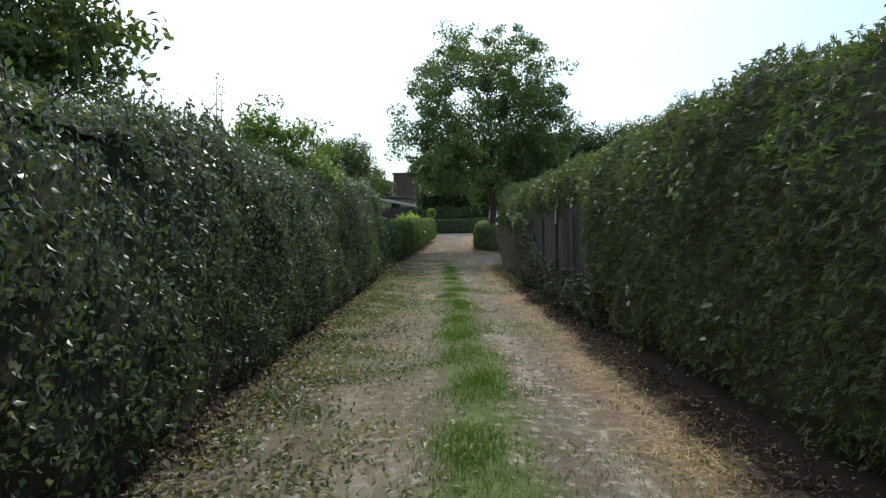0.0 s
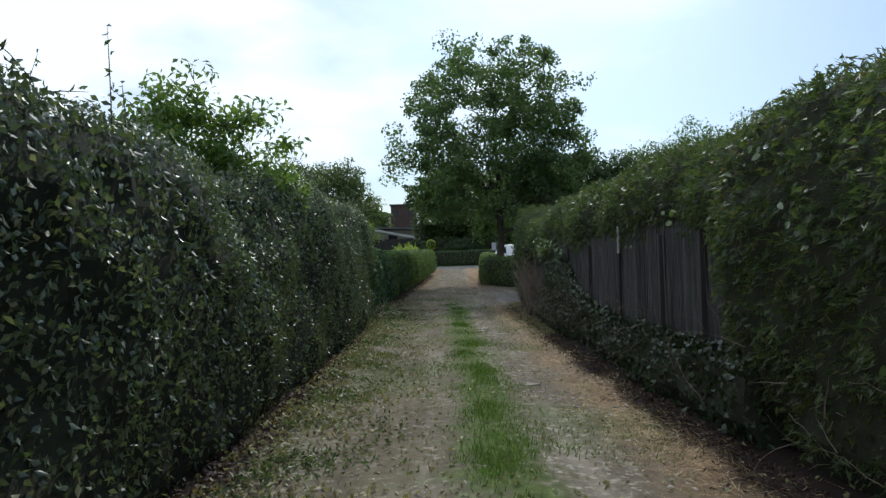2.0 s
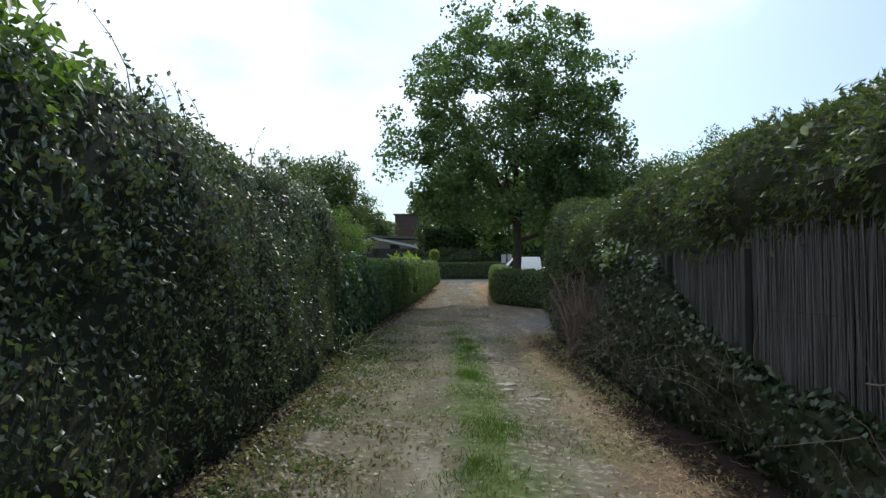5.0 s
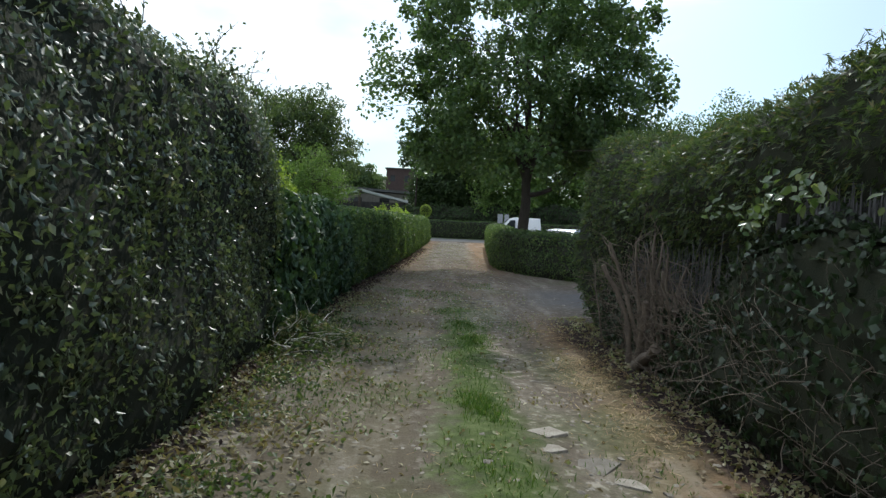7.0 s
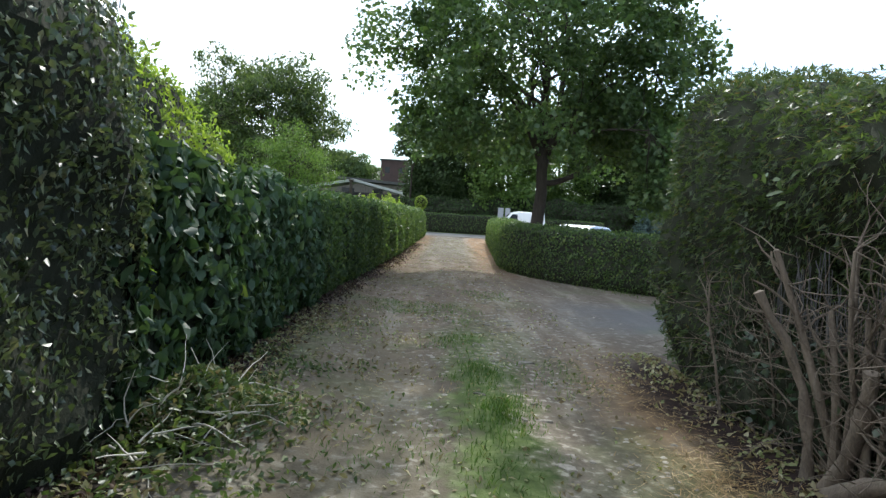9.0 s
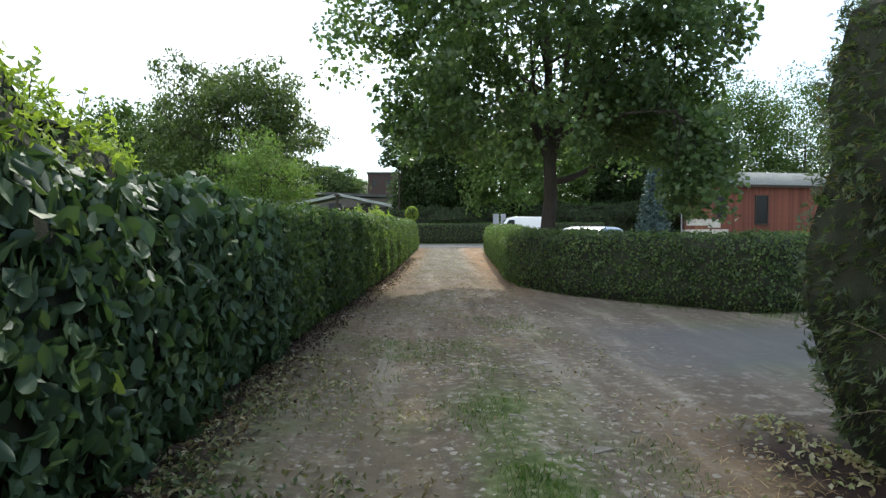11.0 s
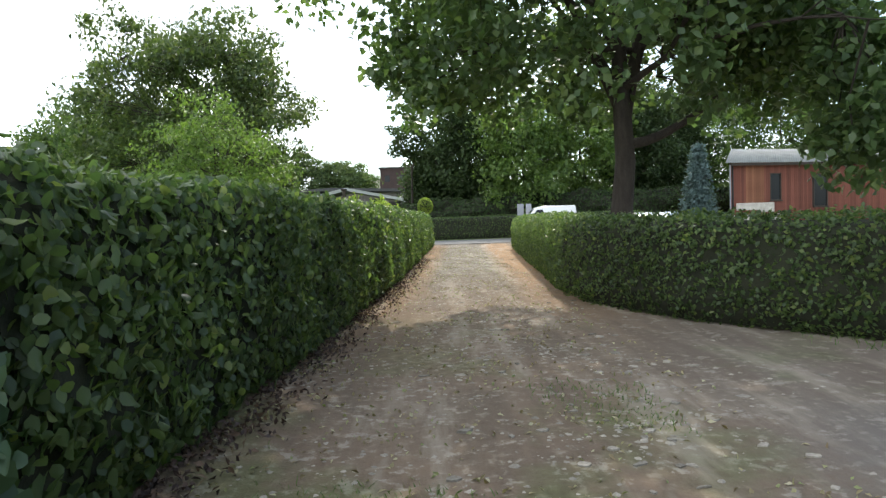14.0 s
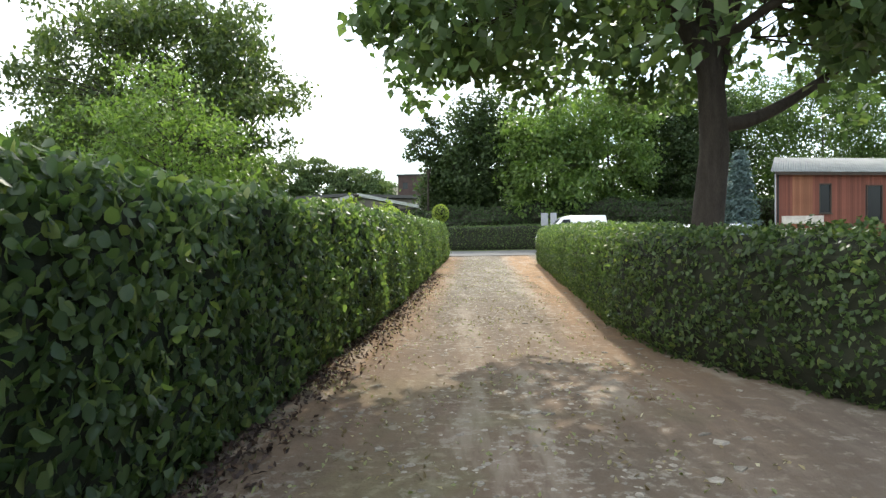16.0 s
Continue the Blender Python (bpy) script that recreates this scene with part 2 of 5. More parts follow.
g_bsdf.inputs["Roughness"].default_value = 0.06
g_bsdf.inputs["Specular IOR Level"].default_value = 0.35


# ---- mesh helpers ----
def link_mesh(name, verts, faces, mat, parent=None, label="", smooth=False):
    """One mesh object from arrays of vertices and of faces with the same number of corners."""
    me = bpy.data.meshes.new(name)
    verts, faces = np.asarray(verts, np.float32).reshape(-1, 3), np.asarray(faces, np.int32)
    me.vertices.add(len(verts))
    me.vertices.foreach_set("co", verts.ravel())
    me.loops.add(faces.size)
    me.loops.foreach_set("vertex_index", faces.ravel())
    me.polygons.add(len(faces))
    me.polygons.foreach_set("loop_start", np.arange(0, faces.size, faces.shape[1], dtype=np.int32))
    if smooth:
        me.polygons.foreach_set("use_smooth", np.ones(len(faces), bool))
    me.update(calc_edges=True)
    me.materials.append(mat)
    ob = new(name, me)
    if parent is not None:
        ob.parent = parent
    if label:
        ob["label"] = label
    return ob


def part(name, bm, mat, parent=None, label="", smooth=False):
    me = bpy.data.meshes.new(name)
    bm.normal_update()
    bm.to_mesh(me)
    bm.free()
    me.materials.append(mat)
    if smooth:
        me.polygons.foreach_set("use_smooth", np.ones(len(me.polygons), bool))
    ob = new(name, me)
    if parent is not None:
        ob.parent = parent
    if label:
        ob["label"] = label
    return ob


def thing(name, m, label, category, group="", kind=""):
    ob = new(name)
    ob.matrix_world = m
    ob.empty_display_size = 0.2
    return tagged(ob, label, category, group, kind)


def box(bm, x0, y0, z0, x1, y1, z1, bevel=0.0):
    """A box into bm, bevelled if wanted."""
    out = bmesh.ops.create_cube(bm, size=1.0, matrix=Matrix.LocRotScale(((x0 + x1) / 2, (y0 + y1) / 2, (z0 + z1) / 2), None, (x1 - x0, y1 - y0, z1 - z0)))
    if bevel:
        edges = list({e for v in out["verts"] for e in v.link_edges})
        bmesh.ops.bevel(bm, geom=edges, offset=bevel, segments=2, profile=0.6, affect="EDGES")
    return bm


def tube_arrays(points, radii, sides=8):
    """Vertices and quads of a tapered tube along points."""
    pts, n = np.asarray(points, float), len(points)
    tang = np.gradient(pts, axis=0)
    tang /= np.linalg.norm(tang, axis=1, keepdims=True) + 1e-9
    ref = np.where(np.abs(tang[:, 2:3]) > 0.9, [[1.0, 0, 0]], [[0, 0, 1.0]])
    a = np.cross(tang, ref)
    a /= np.linalg.norm(a, axis=1, keepdims=True) + 1e-9
    b = np.cross(tang, a)
    ang = np.linspace(0, 2 * np.pi, sides, endpoint=False)
    ring = np.cos(ang)[None, :, None] * a[:, None] + np.sin(ang)[None, :, None] * b[:, None]
    verts = pts[:, None] + ring * np.asarray(radii)[:, None, None]
    i, j = np.meshgrid(np.arange(n - 1), np.arange(sides), indexing="ij")
    k = (j + 1) % sides
    faces = np.stack([i * sides + j, i * sides + k, (i + 1) * sides + k, (i + 1) * sides + j], -1).reshape(-1, 4)
    return verts.reshape(-1, 3), faces


def join_arrays(pairs):
    vs, fs, base = [], [], 0
    for v, f in pairs:
        vs.append(v)
        fs.append(f + base)
        base += len(v)
    return np.concatenate(vs), np.concatenate(fs)


def unit(v):
    return v / (np.linalg.norm(v, axis=-1, keepdims=True) + 1e-9)


def leaf_arrays(places, normals, length, width, rng, droop=0.4, fold=0.25, spread=0.6, fine=False, coarse=False):
    """Folded, pointed leaves at places, facing about along normals, their tips hanging by droop."""
    n = len(places)
    nor = unit(normals + rng.normal(0, spread, (n, 3)))
    along = rng.normal(0, 1, (n, 3))
    along[:, 2] -= droop * 2
    along = unit(along - (along * nor).sum(1, keepdims=True) * nor)
    side = np.cross(nor, along)
    le = (length * rng.uniform(0.6, 1.25, n))[:, None]
    wi = (width * rng.uniform(0.7, 1.2, n))[:, None]
    lift = nor * le * fold
    base, tip = places - along * le * 0.5, places + along * le * 0.5 - lift * 0.7
    mid = places - lift * 0.25
    if fine:
        rim = [(-0.25, 0.42, 0.3), (0.1, 0.5, 0.45), (0.34, 0.3, 0.0)]
        left = [mid + along * le * u + side * wi * w + lift * k for u, w, k in rim]
        right = [mid + along * le * u - side * wi * w + lift * k for u, w, k in rim[::-1]]
        verts = np.stack([base, *left, tip, *right, mid], 1).reshape(-1, 3)
        tri = [[8, 1, 0], [8, 2, 1], [8, 3, 2], [8, 4, 3], [8, 5, 4], [8, 6, 5], [8, 7, 6], [8, 0, 7]]
    else:
        verts = np.stack([base, mid - along * le * 0.08 + side * wi * 0.5 + lift * 0.5, tip, mid - along * le * 0.08 - side * wi * 0.5 + lift * 0.5, mid], 1).reshape(-1, 3)
        tri = [[0, 4, 1], [4, 2, 1], [0, 3, 4], [4, 3, 2]]
        if coarse:
            verts = verts.reshape(n, 5, 3)[:, :4].reshape(-1, 3)
            tri = [[0, 2, 1], [0, 3, 2]]
    o = np.arange(n)[:, None, None] * (len(verts) // n)
    return verts, (o + np.array(tri)[None]).reshape(-1, 3)


def spray_arrays(places, normals, length, width, rng, up=0.5, spread=0.5):
    """Flat, feathered sprays of a conifer: a midrib with side blades."""
    n = len(places)
    out = unit(normals + rng.normal(0, spread, (n, 3)) + np.array([0, 0, up]))
    side = unit(np.cross(out, rng.normal(0, 1, (n, 3))))
    le = (length * rng.uniform(0.55, 1.35, n))[:, None]
    wi = (width * rng.uniform(0.7, 1.3, n))[:, None]
    b = places - out * le * 0.35
    verts, faces = [], []
    for k, (turn, reach, start) in enumerate(((0.0, 1.0, 0.0), (0.45, 0.62, 0.15), (-0.45, 0.55, 0.35))):
        way = unit(out + side * turn)
        across = unit(np.cross(way, np.cross(out, side)))
        s = b + out * le * start
        e = s + way * le * reach
        m = (s + e) / 2
        verts += [s, m + across * wi * 0.3, e, m - across * wi * 0.3]
        faces.append([4 * k, 4 * k + 1, 4 * k + 2, 4 * k + 3])
    verts = np.stack(verts, 1).reshape(-1, 3)
    faces = (np.arange(n)[:, None, None] * 12 + np.array(faces)[None]).reshape(-1, 4)
    return verts, faces


def wave(p, scale, seed=0.0):
    """Smooth pseudo-random values in about -1..1 for an array of places."""
    q = np.asarray(p) * scale + seed
    x, y, z = q[..., 0], q[..., 1], q[..., 2]
    return (np.sin(x * 1.7 + 2.3 * np.sin(y * 0.9 + z)) + np.sin(y * 2.1 + 1.9 * np.sin(z * 1.3 + x * 0.7)) + np.sin(z * 2.6 + 1.5 * np.sin(x * 1.1 - y))) / 3


GY = np.array([-60, -5, 0, 5, 10, 15, 20, 25, 66, 90, 160, 300, 600, 3000])
GZ = np.array([0.9, 0.07, 0, -0.09, -0.24, -0.40, -0.44, -0.455, -0.45, 0.4, 4.6, 13.0, 24.0, 40.0])


def ground_z(y):
    return np.interp(y, GY, GZ)


def sample_grid(grid, count, rng):
    """Random places on a grid of points (rows, columns, 3), with their normals."""
    a, b, c = grid[:-1, :-1], grid[1:, :-1], grid[:-1, 1:]
    d = grid[1:, 1:]
    nor = np.cross(b - a, c - a)
    area = np.linalg.norm(nor, axis=-1)
    pick = rng.choice(area.size, count, p=(area / area.sum()).ravel())
    i, j = np.unravel_index(pick, area.shape)
    u, v = rng.uniform(size=(2, count, 1))
    p = (1 - u) * (1 - v) * a[i, j] + u * (1 - v) * b[i, j] + (1 - u) * v * c[i, j] + u * v * d[i, j]
    return p, unit(nor[i, j]), float(area.sum())


def hedge_grid(line, tops, thick, side, lean, rough, seed, lower=None, under=0.0):
    """The skin of a clipped hedge: line of its foot, height of its top, thickness; side is +1 where the hedge lies towards +x of the line."""
    line = np.asarray(line, float)
    seg = np.linalg.norm(np.diff(line, axis=0), axis=1)
    s = np.r_[0, np.cumsum(seg)]
    st = np.arange(0, s[-1] + 1e-6, 0.16)
    foot = np.stack([np.interp(st, s, line[:, 0]), np.interp(st, s, line[:, 1])], -1)
    d = unit(np.gradient(foot, axis=0))
    inward = side * np.stack([d[:, 1], -d[:, 0]], -1)
    tops = np.asarray(tops, float)
    top = np.interp(st, np.linspace(0, s[-1], len(tops)), tops) if tops.ndim == 1 else np.interp(foot[:, 1], tops[:, 0], tops[:, 1])
    base = ground_z(foot[:, 1])
    prof = [(0.12, 0.0), (0.04, 0.08), (0.0, 0.2), (0.0, 0.35), (0.0, 0.5), (0.01, 0.65), (lean * 0.6, 0.8), (lean, 0.9), (lean + 0.06, 0.97), (lean + 0.18, 1.0), (0.5 * thick, 1.02), (thick - lean - 0.18, 1.0), (thick - lean, 0.94), (thick, 0.6), (thick, 0.0)]
    rows = []
    for off, h in prof:
        o = np.full(len(st), off + (under * max(0.0, 1 - h / 0.4) if off < thick / 2 else 0.0))
        if lower is not None and h < lower[2]:
            o = o + lower[3] * np.clip(np.minimum(foot[:, 1] - lower[0], lower[1] - foot[:, 1]) / 0.5, 0, 1) * (1 if h < lower[2] - 0.15 else 0.5)
        xy = foot + inward * o[:, None]
        rows.append(np.concatenate([xy, (base + h * (top - base))[:, None]], 1))
    grid = np.stack(rows, 1)
    n = np.concatenate([-inward, np.zeros((len(st), 1))], 1)[:, None] * np.ones((1, len(prof), 1))
    n[:, 8:12] = (0, 0, 1)
    n[:, 12:] *= -1
    grid = grid + n * (rough * (0.6 * wave(grid, 1.1, seed) + 0.4 * wave(grid, 4.0, seed + 9)))[..., None]
    return grid, st


def grid_faces(nr, nc):
    i, j = np.meshgrid(np.arange(nr - 1), np.arange(nc - 1), indexing="ij")
    a = i * nc + j
    return np.stack([a, a + nc, a + nc + 1, a + 1], -1).reshape(-1, 4)


def hedge(name, label, line, tops, thick, side, mat, density, leaf, seed, lean=0.1, rough=0.1, style="leaf", sub="", lower=None, shoots=0, droop=0.4, group="", fine=False, under=0.0, clump=0.0):
    """A hedge: a solid core coloured as shaded inner twigs, with a skin of single leaves, closed at both ends."""
    rng = np.random.default_rng(seed)
    grid, st = hedge_grid(line, tops, thick, side, lean, rough, seed, lower, under)
    nr, nc = grid.shape[:2]
    centre = grid.mean(1, keepdims=True)
    root = thing(name, Matrix.Identity(4), label, "hedge", group)
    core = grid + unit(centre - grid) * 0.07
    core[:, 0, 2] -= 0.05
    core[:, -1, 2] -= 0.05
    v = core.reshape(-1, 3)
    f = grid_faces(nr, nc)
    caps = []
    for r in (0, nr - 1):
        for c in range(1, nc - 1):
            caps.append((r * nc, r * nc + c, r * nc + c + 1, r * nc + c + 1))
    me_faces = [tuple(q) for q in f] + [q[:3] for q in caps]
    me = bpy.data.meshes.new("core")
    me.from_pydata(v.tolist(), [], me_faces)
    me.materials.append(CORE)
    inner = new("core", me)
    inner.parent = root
    vis = np.concatenate([grid[:, :13]], 1)
    nd = 1 if side > 0 else -1
    p1, n1, area = sample_grid(vis, 10, rng)
    count = int(area * density)
    p, n, _ = sample_grid(vis, count, rng)
    n = n * nd
    ends = []
    for r, sgn in ((0, -1), (-1, 1)):
        along = unit(grid[r] - grid[(1 if r == 0 else -2)])
        a = grid[r]
        m = int(density * thick * (a[:, 2].max() - a[:, 2].min()))
        u = rng.uniform(size=(m, 1))
        i = rng.integers(0, 8, m)
        h = rng.uniform(size=(m, 1))
        front = a[i] * (1 - h) + a[np.minimum(i + 1, 8)] * h
        back = np.concatenate([np.repeat(a[13:14, :2], m, 0), front[:, 2:3]], 1)
        q = front * (1 - u) + back * u
        ends.append((q, np.repeat(along.mean(0)[None], m, 0)))
    p = np.concatenate([p] + [e[0] for e in ends])
    n = np.concatenate([n] + [e[1] for e in ends])
    if under:
        low = (p[:, 2] - ground_z(p[:, 1])) / 0.9
        keep = rng.uniform(size=len(p)) < np.clip(0.3 + low, 0, 1)
        p, n = p[keep], n[keep]
    if clump:
        tuft = 0.55 * wave(p, 6.5, seed + 2) + 0.45 * wave(p, 13.0, seed + 6)
        keep = rng.uniform(size=len(p)) < np.clip(0.72 + 0.9 * tuft, 0.12, 1)
        p, n = p[keep] + n[keep] * (clump * tuft[keep])[:, None], n[keep]
    p = p + n * rng.normal(0.0, 0.03, (len(p), 1))
    if style == "leaf":
        v, f = leaf_arrays(p, n + np.array([0, 0, 0.35]), leaf[0], leaf[1], rng, droop, fine=fine)
    else:
        v, f = spray_arrays(p, n, leaf[0], leaf[1], rng)
    fol = link_mesh("foliage", v, f, mat, root, sub)
    fol["kind"] = "stuff"
    if shoots:
        tops_row = grid[:, 8:12].reshape(-1, 3)
        pick = tops_row[rng.integers(0, len(tops_row), shoots)]
        pairs, leaves = [], []
        for q in pick:
            h = rng.uniform(0.08, 0.26) if rng.uniform() < 0.9 else rng.uniform(0.3, 0.55)
            lean_xy = rng.normal(0, 0.12, 2)
            t = np.linspace(0, 1, 4)[:, None]
            pts = q + np.concatenate([lean_xy[None] * t * t, h * t], 1)
            pairs.append(tube_arrays(pts, [0.004, 0.0035, 0.003, 0.001], 4))
            leaves.append(q + np.concatenate([lean_xy[None] * np.linspace(0.2, 1, 9)[:, None] ** 2, h * np.linspace(0.2, 1, 9)[:, None]], 1) + rng.normal(0, 0.015, (9, 3)))
        v, f = join_arrays(pairs)
        link_mesh("shoot_growth", v, f, BARK, root)["kind"] = "stuff"
        lp = np.concatenate(leaves)
        v, f = leaf_arrays(lp, rng.normal(0, 1, lp.shape), leaf[0] if style == "leaf" else 0.05, leaf[1] if style == "leaf" else 0.02, rng, 0.0)
        link_mesh("shoot_foliage", v, f, mat, root)["kind"] = "stuff"
    return root


def limb(rng, start, way, length, radius, bend=0.15, n=6, rise=0.0):
    """A bending, tapering limb: its points and radii."""
    pts, d = [np.array(start, float)], unit(np.array(way, float))
    for _ in range(n - 1):
        d = unit(d + rng.normal(0, bend, 3) + np.array([0, 0, rise]))
        pts.append(pts[-1] + d * length / (n - 1))
    return np.array(pts), np.linspace(radius, radius * 0.25, n)


def tree(name, label, base, trunk_r, fork, crown, mat, clumps, per, leaf, seed, droop=0.3, limbs=9, clump_r=0.6, category="tree", group="", hollow=0.45, lowest=-1.0, lobes=0.2, gaps=0.55, leaders=1, twigs=260, square=0.0, coarse=False, extra=(), flat=0.62):
    """A tree: tapered trunk, limbs that branch, and twigs that reach the clumps of leaves of an uneven crown. crown: centre x, y, z and radii."""
    rng = np.random.default_rng(seed)
    root = thing(name, Matrix.Identity(4), label, category, group)
    base = np.array(base, float)
    cc, cr = np.array(crown[:3], float), np.array(crown[3:], float)
    n = 10
    tz = np.linspace(0, 1, n)[:, None]
    topz = cc[2] + cr[2] * 0.6
    pts = np.concatenate([base[:2] + (cc[:2] - base[:2]) * tz ** 2 + 0.25 * trunk_r * rng.normal(0, 1, (n, 2)) * (tz > 0.05), base[2] + (topz - base[2]) * tz], 1)
    pts[0, 2] -= 0.1
    rad = trunk_r * np.clip(1.12 - 1.15 * tz[:, 0], 0.08, 1)
    rad[0] *= 1.4
    link_mesh("trunk", *tube_arrays(pts, rad, 16), BARK, root, smooth=True)
    ends = []
    for k in range(limbs):
        z0 = fork + (topz - fork) * 0.75 * (k / max(limbs - 1, 1)) ** 1.2
        i = np.clip((z0 - pts[0, 2]) / (pts[-1, 2] - pts[0, 2]), 0, 1)
        at = np.array([np.interp(i, tz[:, 0], pts[:, c]) for c in range(3)])
        ang = 2.4 * k + 0.35 + rng.uniform(-0.3, 0.3)
        leader = k < leaders
        way = np.array([np.cos(ang), np.sin(ang), 2.6 if leader else rng.uniform(0.3, 0.9)])
        ln = cr[:2].mean() * rng.uniform(0.7, 0.95) * (1 - 0.35 * k / limbs) * (1.1 if leader else 1)
        r0 = trunk_r * (0.72 if leader else 0.36 * (1 - 0.5 * k / limbs))
        lp, lr = limb(rng, at, way, ln, r0, 0.13, 8, 0.03)
        pairs = [tube_arrays(lp, lr, 8)]
        ends += [lp[3], lp[4], lp[5], lp[6], lp[7]]
        for _ in range(4):
            m = rng.integers(2, 7)
            bp, br = limb(rng, lp[m], rng.normal(0, 1, 3) + [0, 0, 0.4] + unit(lp[-1] - lp[0]), ln * 0.55, lr[m] * 0.65, 0.2, 6)
            pairs.append(tube_arrays(bp, br, 5))
            ends += [bp[2], bp[3], bp[5]]
        link_mesh("limb", *join_arrays(pairs), BARK, root, smooth=True)
    ends = np.array(ends)
    d = unit(rng.normal(0, 1, (clumps * 3, 3)))
    rr = rng.uniform(hollow ** 2, 1, clumps * 3) ** 0.5
    bump = 1 + lobes * wave(d * 2.6, 1.3, seed) + 0.5 * lobes * wave(d * 6.5, 1.0, seed + 3)
    wide = np.minimum((1.001 - d[:, 2:3] ** 2) ** (-square / 2), 1.6)
    cp = cc + d * rr[:, None] * bump[:, None] * cr * np.concatenate([wide, wide, 0 * wide + 1], 1)
    cp = cp[(cp[:, 2] > max(lowest, base[2] + 0.3)) & (wave(cp, 1.5 / clump_r ** 0.5, seed + 5) > -gaps)][:clumps]
    for ex, ey, ez, rx, ry, rz, count in extra:
        cp = np.concatenate([cp, np.array([ex, ey, ez]) + unit(rng.normal(0, 1, (count, 3))) * rng.uniform(0.2, 1, (count, 1)) ** 0.5 * [rx, ry, rz]])
    pairs = []
    for q in cp[rng.permutation(len(cp))[:twigs]]:
        e = ends[np.argmin(np.linalg.norm(ends - q, axis=1))]
        if np.linalg.norm(q - e) < 3.0:
            m = (q + e) / 2 + rng.normal(0, 0.12, 3)
            pairs.append(tube_arrays(np.array([e, m, q]), [0.09 * trunk_r, 0.06 * trunk_r, 0.006], 4))
    if pairs:
        link_mesh("twig_work", *join_arrays(pairs), BARK, root, smooth=True)["kind"] = "stuff"
    m = len(cp) * per
    ball = unit(rng.normal(0, 1, (m, 3))) * rng.uniform(0, 1, (m, 1)) ** 0.45 * (clump_r * np.repeat(rng.uniform(0.6, 1.3, len(cp)), per))[:, None]
    lp = np.repeat(cp, per, 0) + ball * np.array([1.15, 1.15, flat])
    up = rng.normal(0, 0.55, lp.shape) + np.array([0, 0, 0.8]) + ball / clump_r * 0.6
    link_mesh("crown", *leaf_arrays(lp, up, leaf[0], leaf[1], rng, droop, coarse=coarse), mat, root)["kind"] = "stuff"
    return root


# ---- ground ----
def axis_steps(lo, hi, step, far_lo, far_hi, grow=1.22):
    a = list(np.arange(lo, hi + 1e-6, step))
    d = step
    while a[-1] < far_hi:
        d *= grow
        a.append(a[-1] + d)
    d = step
    while a[0] > far_lo:
        d *= grow
        a.insert(0, a[0] - d)
    return np.array(a)


def lane_centre(y):
    """The middle of the grass strip between the wheel tracks."""
    return np.interp(y, [0, 3, 8, 17, 23, 33, 55], [0.22, 0.27, 0.40, 0.58, 0.62, 0.75, 2.0])


gx = axis_steps(-3.2, 9.0, 0.14, -2500, 2500)
gy = axis_steps(-4.0, 58.0, 0.26, -1500, 4000)
GX, GYY = np.meshgrid(gx, gy, indexing="ij")
near = np.clip(1.5 - np.maximum(np.abs(GX - 2) / 8, np.abs(GYY - 25) / 34), 0, 1)
P0 = np.stack([GX, GYY, 0 * GX], -1)
off = GX - lane_centre(GYY)
ruts = 0.03 * np.exp(-(off / 0.3) ** 2) - 0.025 * np.exp(-((np.abs(off) - 0.8) / 0.3) ** 2) + 0.05 * np.clip((np.abs(off) - 1.3) / 0.6, 0, 1)
ruts *= np.clip((26 - GYY) / 4, 0.25, 1)
relief = ruts + 0.012 * wave(P0, 2.6, 3) + 0.008 * wave(P0, 7.0, 5)
GZZ = ground_z(GYY) + near * (relief - 0.01)
verts = np.stack([GX, GYY, GZZ], -1).reshape(-1, 3)

GROUND, nodes, links, bsdf = material("lane_earth")
geo = nodes.new("ShaderNodeNewGeometry")
sep = nodes.new("ShaderNodeSeparateXYZ")
links.new(geo.outputs["Position"], sep.inputs["Vector"])


def math_node(op, a, b=None, c=None, clamp=False):
    m = nodes.new("ShaderNodeMath")
    m.operation, m.use_clamp = op, clamp
    for k, v in enumerate((a, b, c)):
        if v is None:
            continue
        if isinstance(v, (int, float)):
            m.inputs[k].default_value = v
        else:
            links.new(v, m.inputs[k])
    return m.outputs["Value"]


def noise_node(scale, detail=5.0, rough=0.55):
    t = nodes.new("ShaderNodeTexNoise")
    t.inputs["Scale"].default_value, t.inputs["Detail"].default_value, t.inputs["Roughness"].default_value = scale, detail, rough
    links.new(geo.outputs["Position"], t.inputs["Vector"])
    return t.outputs["Fac"]


def band(value, lo, hi, soft):
    """1 between lo and hi, falling to 0 over soft."""
    up = nodes.new("ShaderNodeMapRange")
    up.inputs["From Min"].default_value, up.inputs["From Max"].default_value = lo - soft, lo + soft
    dn = nodes.new("ShaderNodeMapRange")
    dn.inputs["From Min"].default_value, dn.inputs["From Max"].default_value = hi - soft, hi + soft
    dn.inputs["To Min"].default_value, dn.inputs["To Max"].default_value = 1.0, 0.0
    links.new(value, up.inputs["Value"])
    links.new(value, dn.inputs["Value"])
    return math_node("MULTIPLY", up.outputs["Result"], dn.outputs["Result"])


def blend(fac, a, b):
    m = nodes.new("ShaderNodeMix")
    m.data_type = "RGBA"
    links.new(fac, m.inputs["Factor"])
    for key, v in (("A", a), ("B", b)):
        if isinstance(v, tuple):
            m.inputs[key].default_value = (*v, 1)
        else:
            links.new(v, m.inputs[key])
    return m.outputs["Result"]


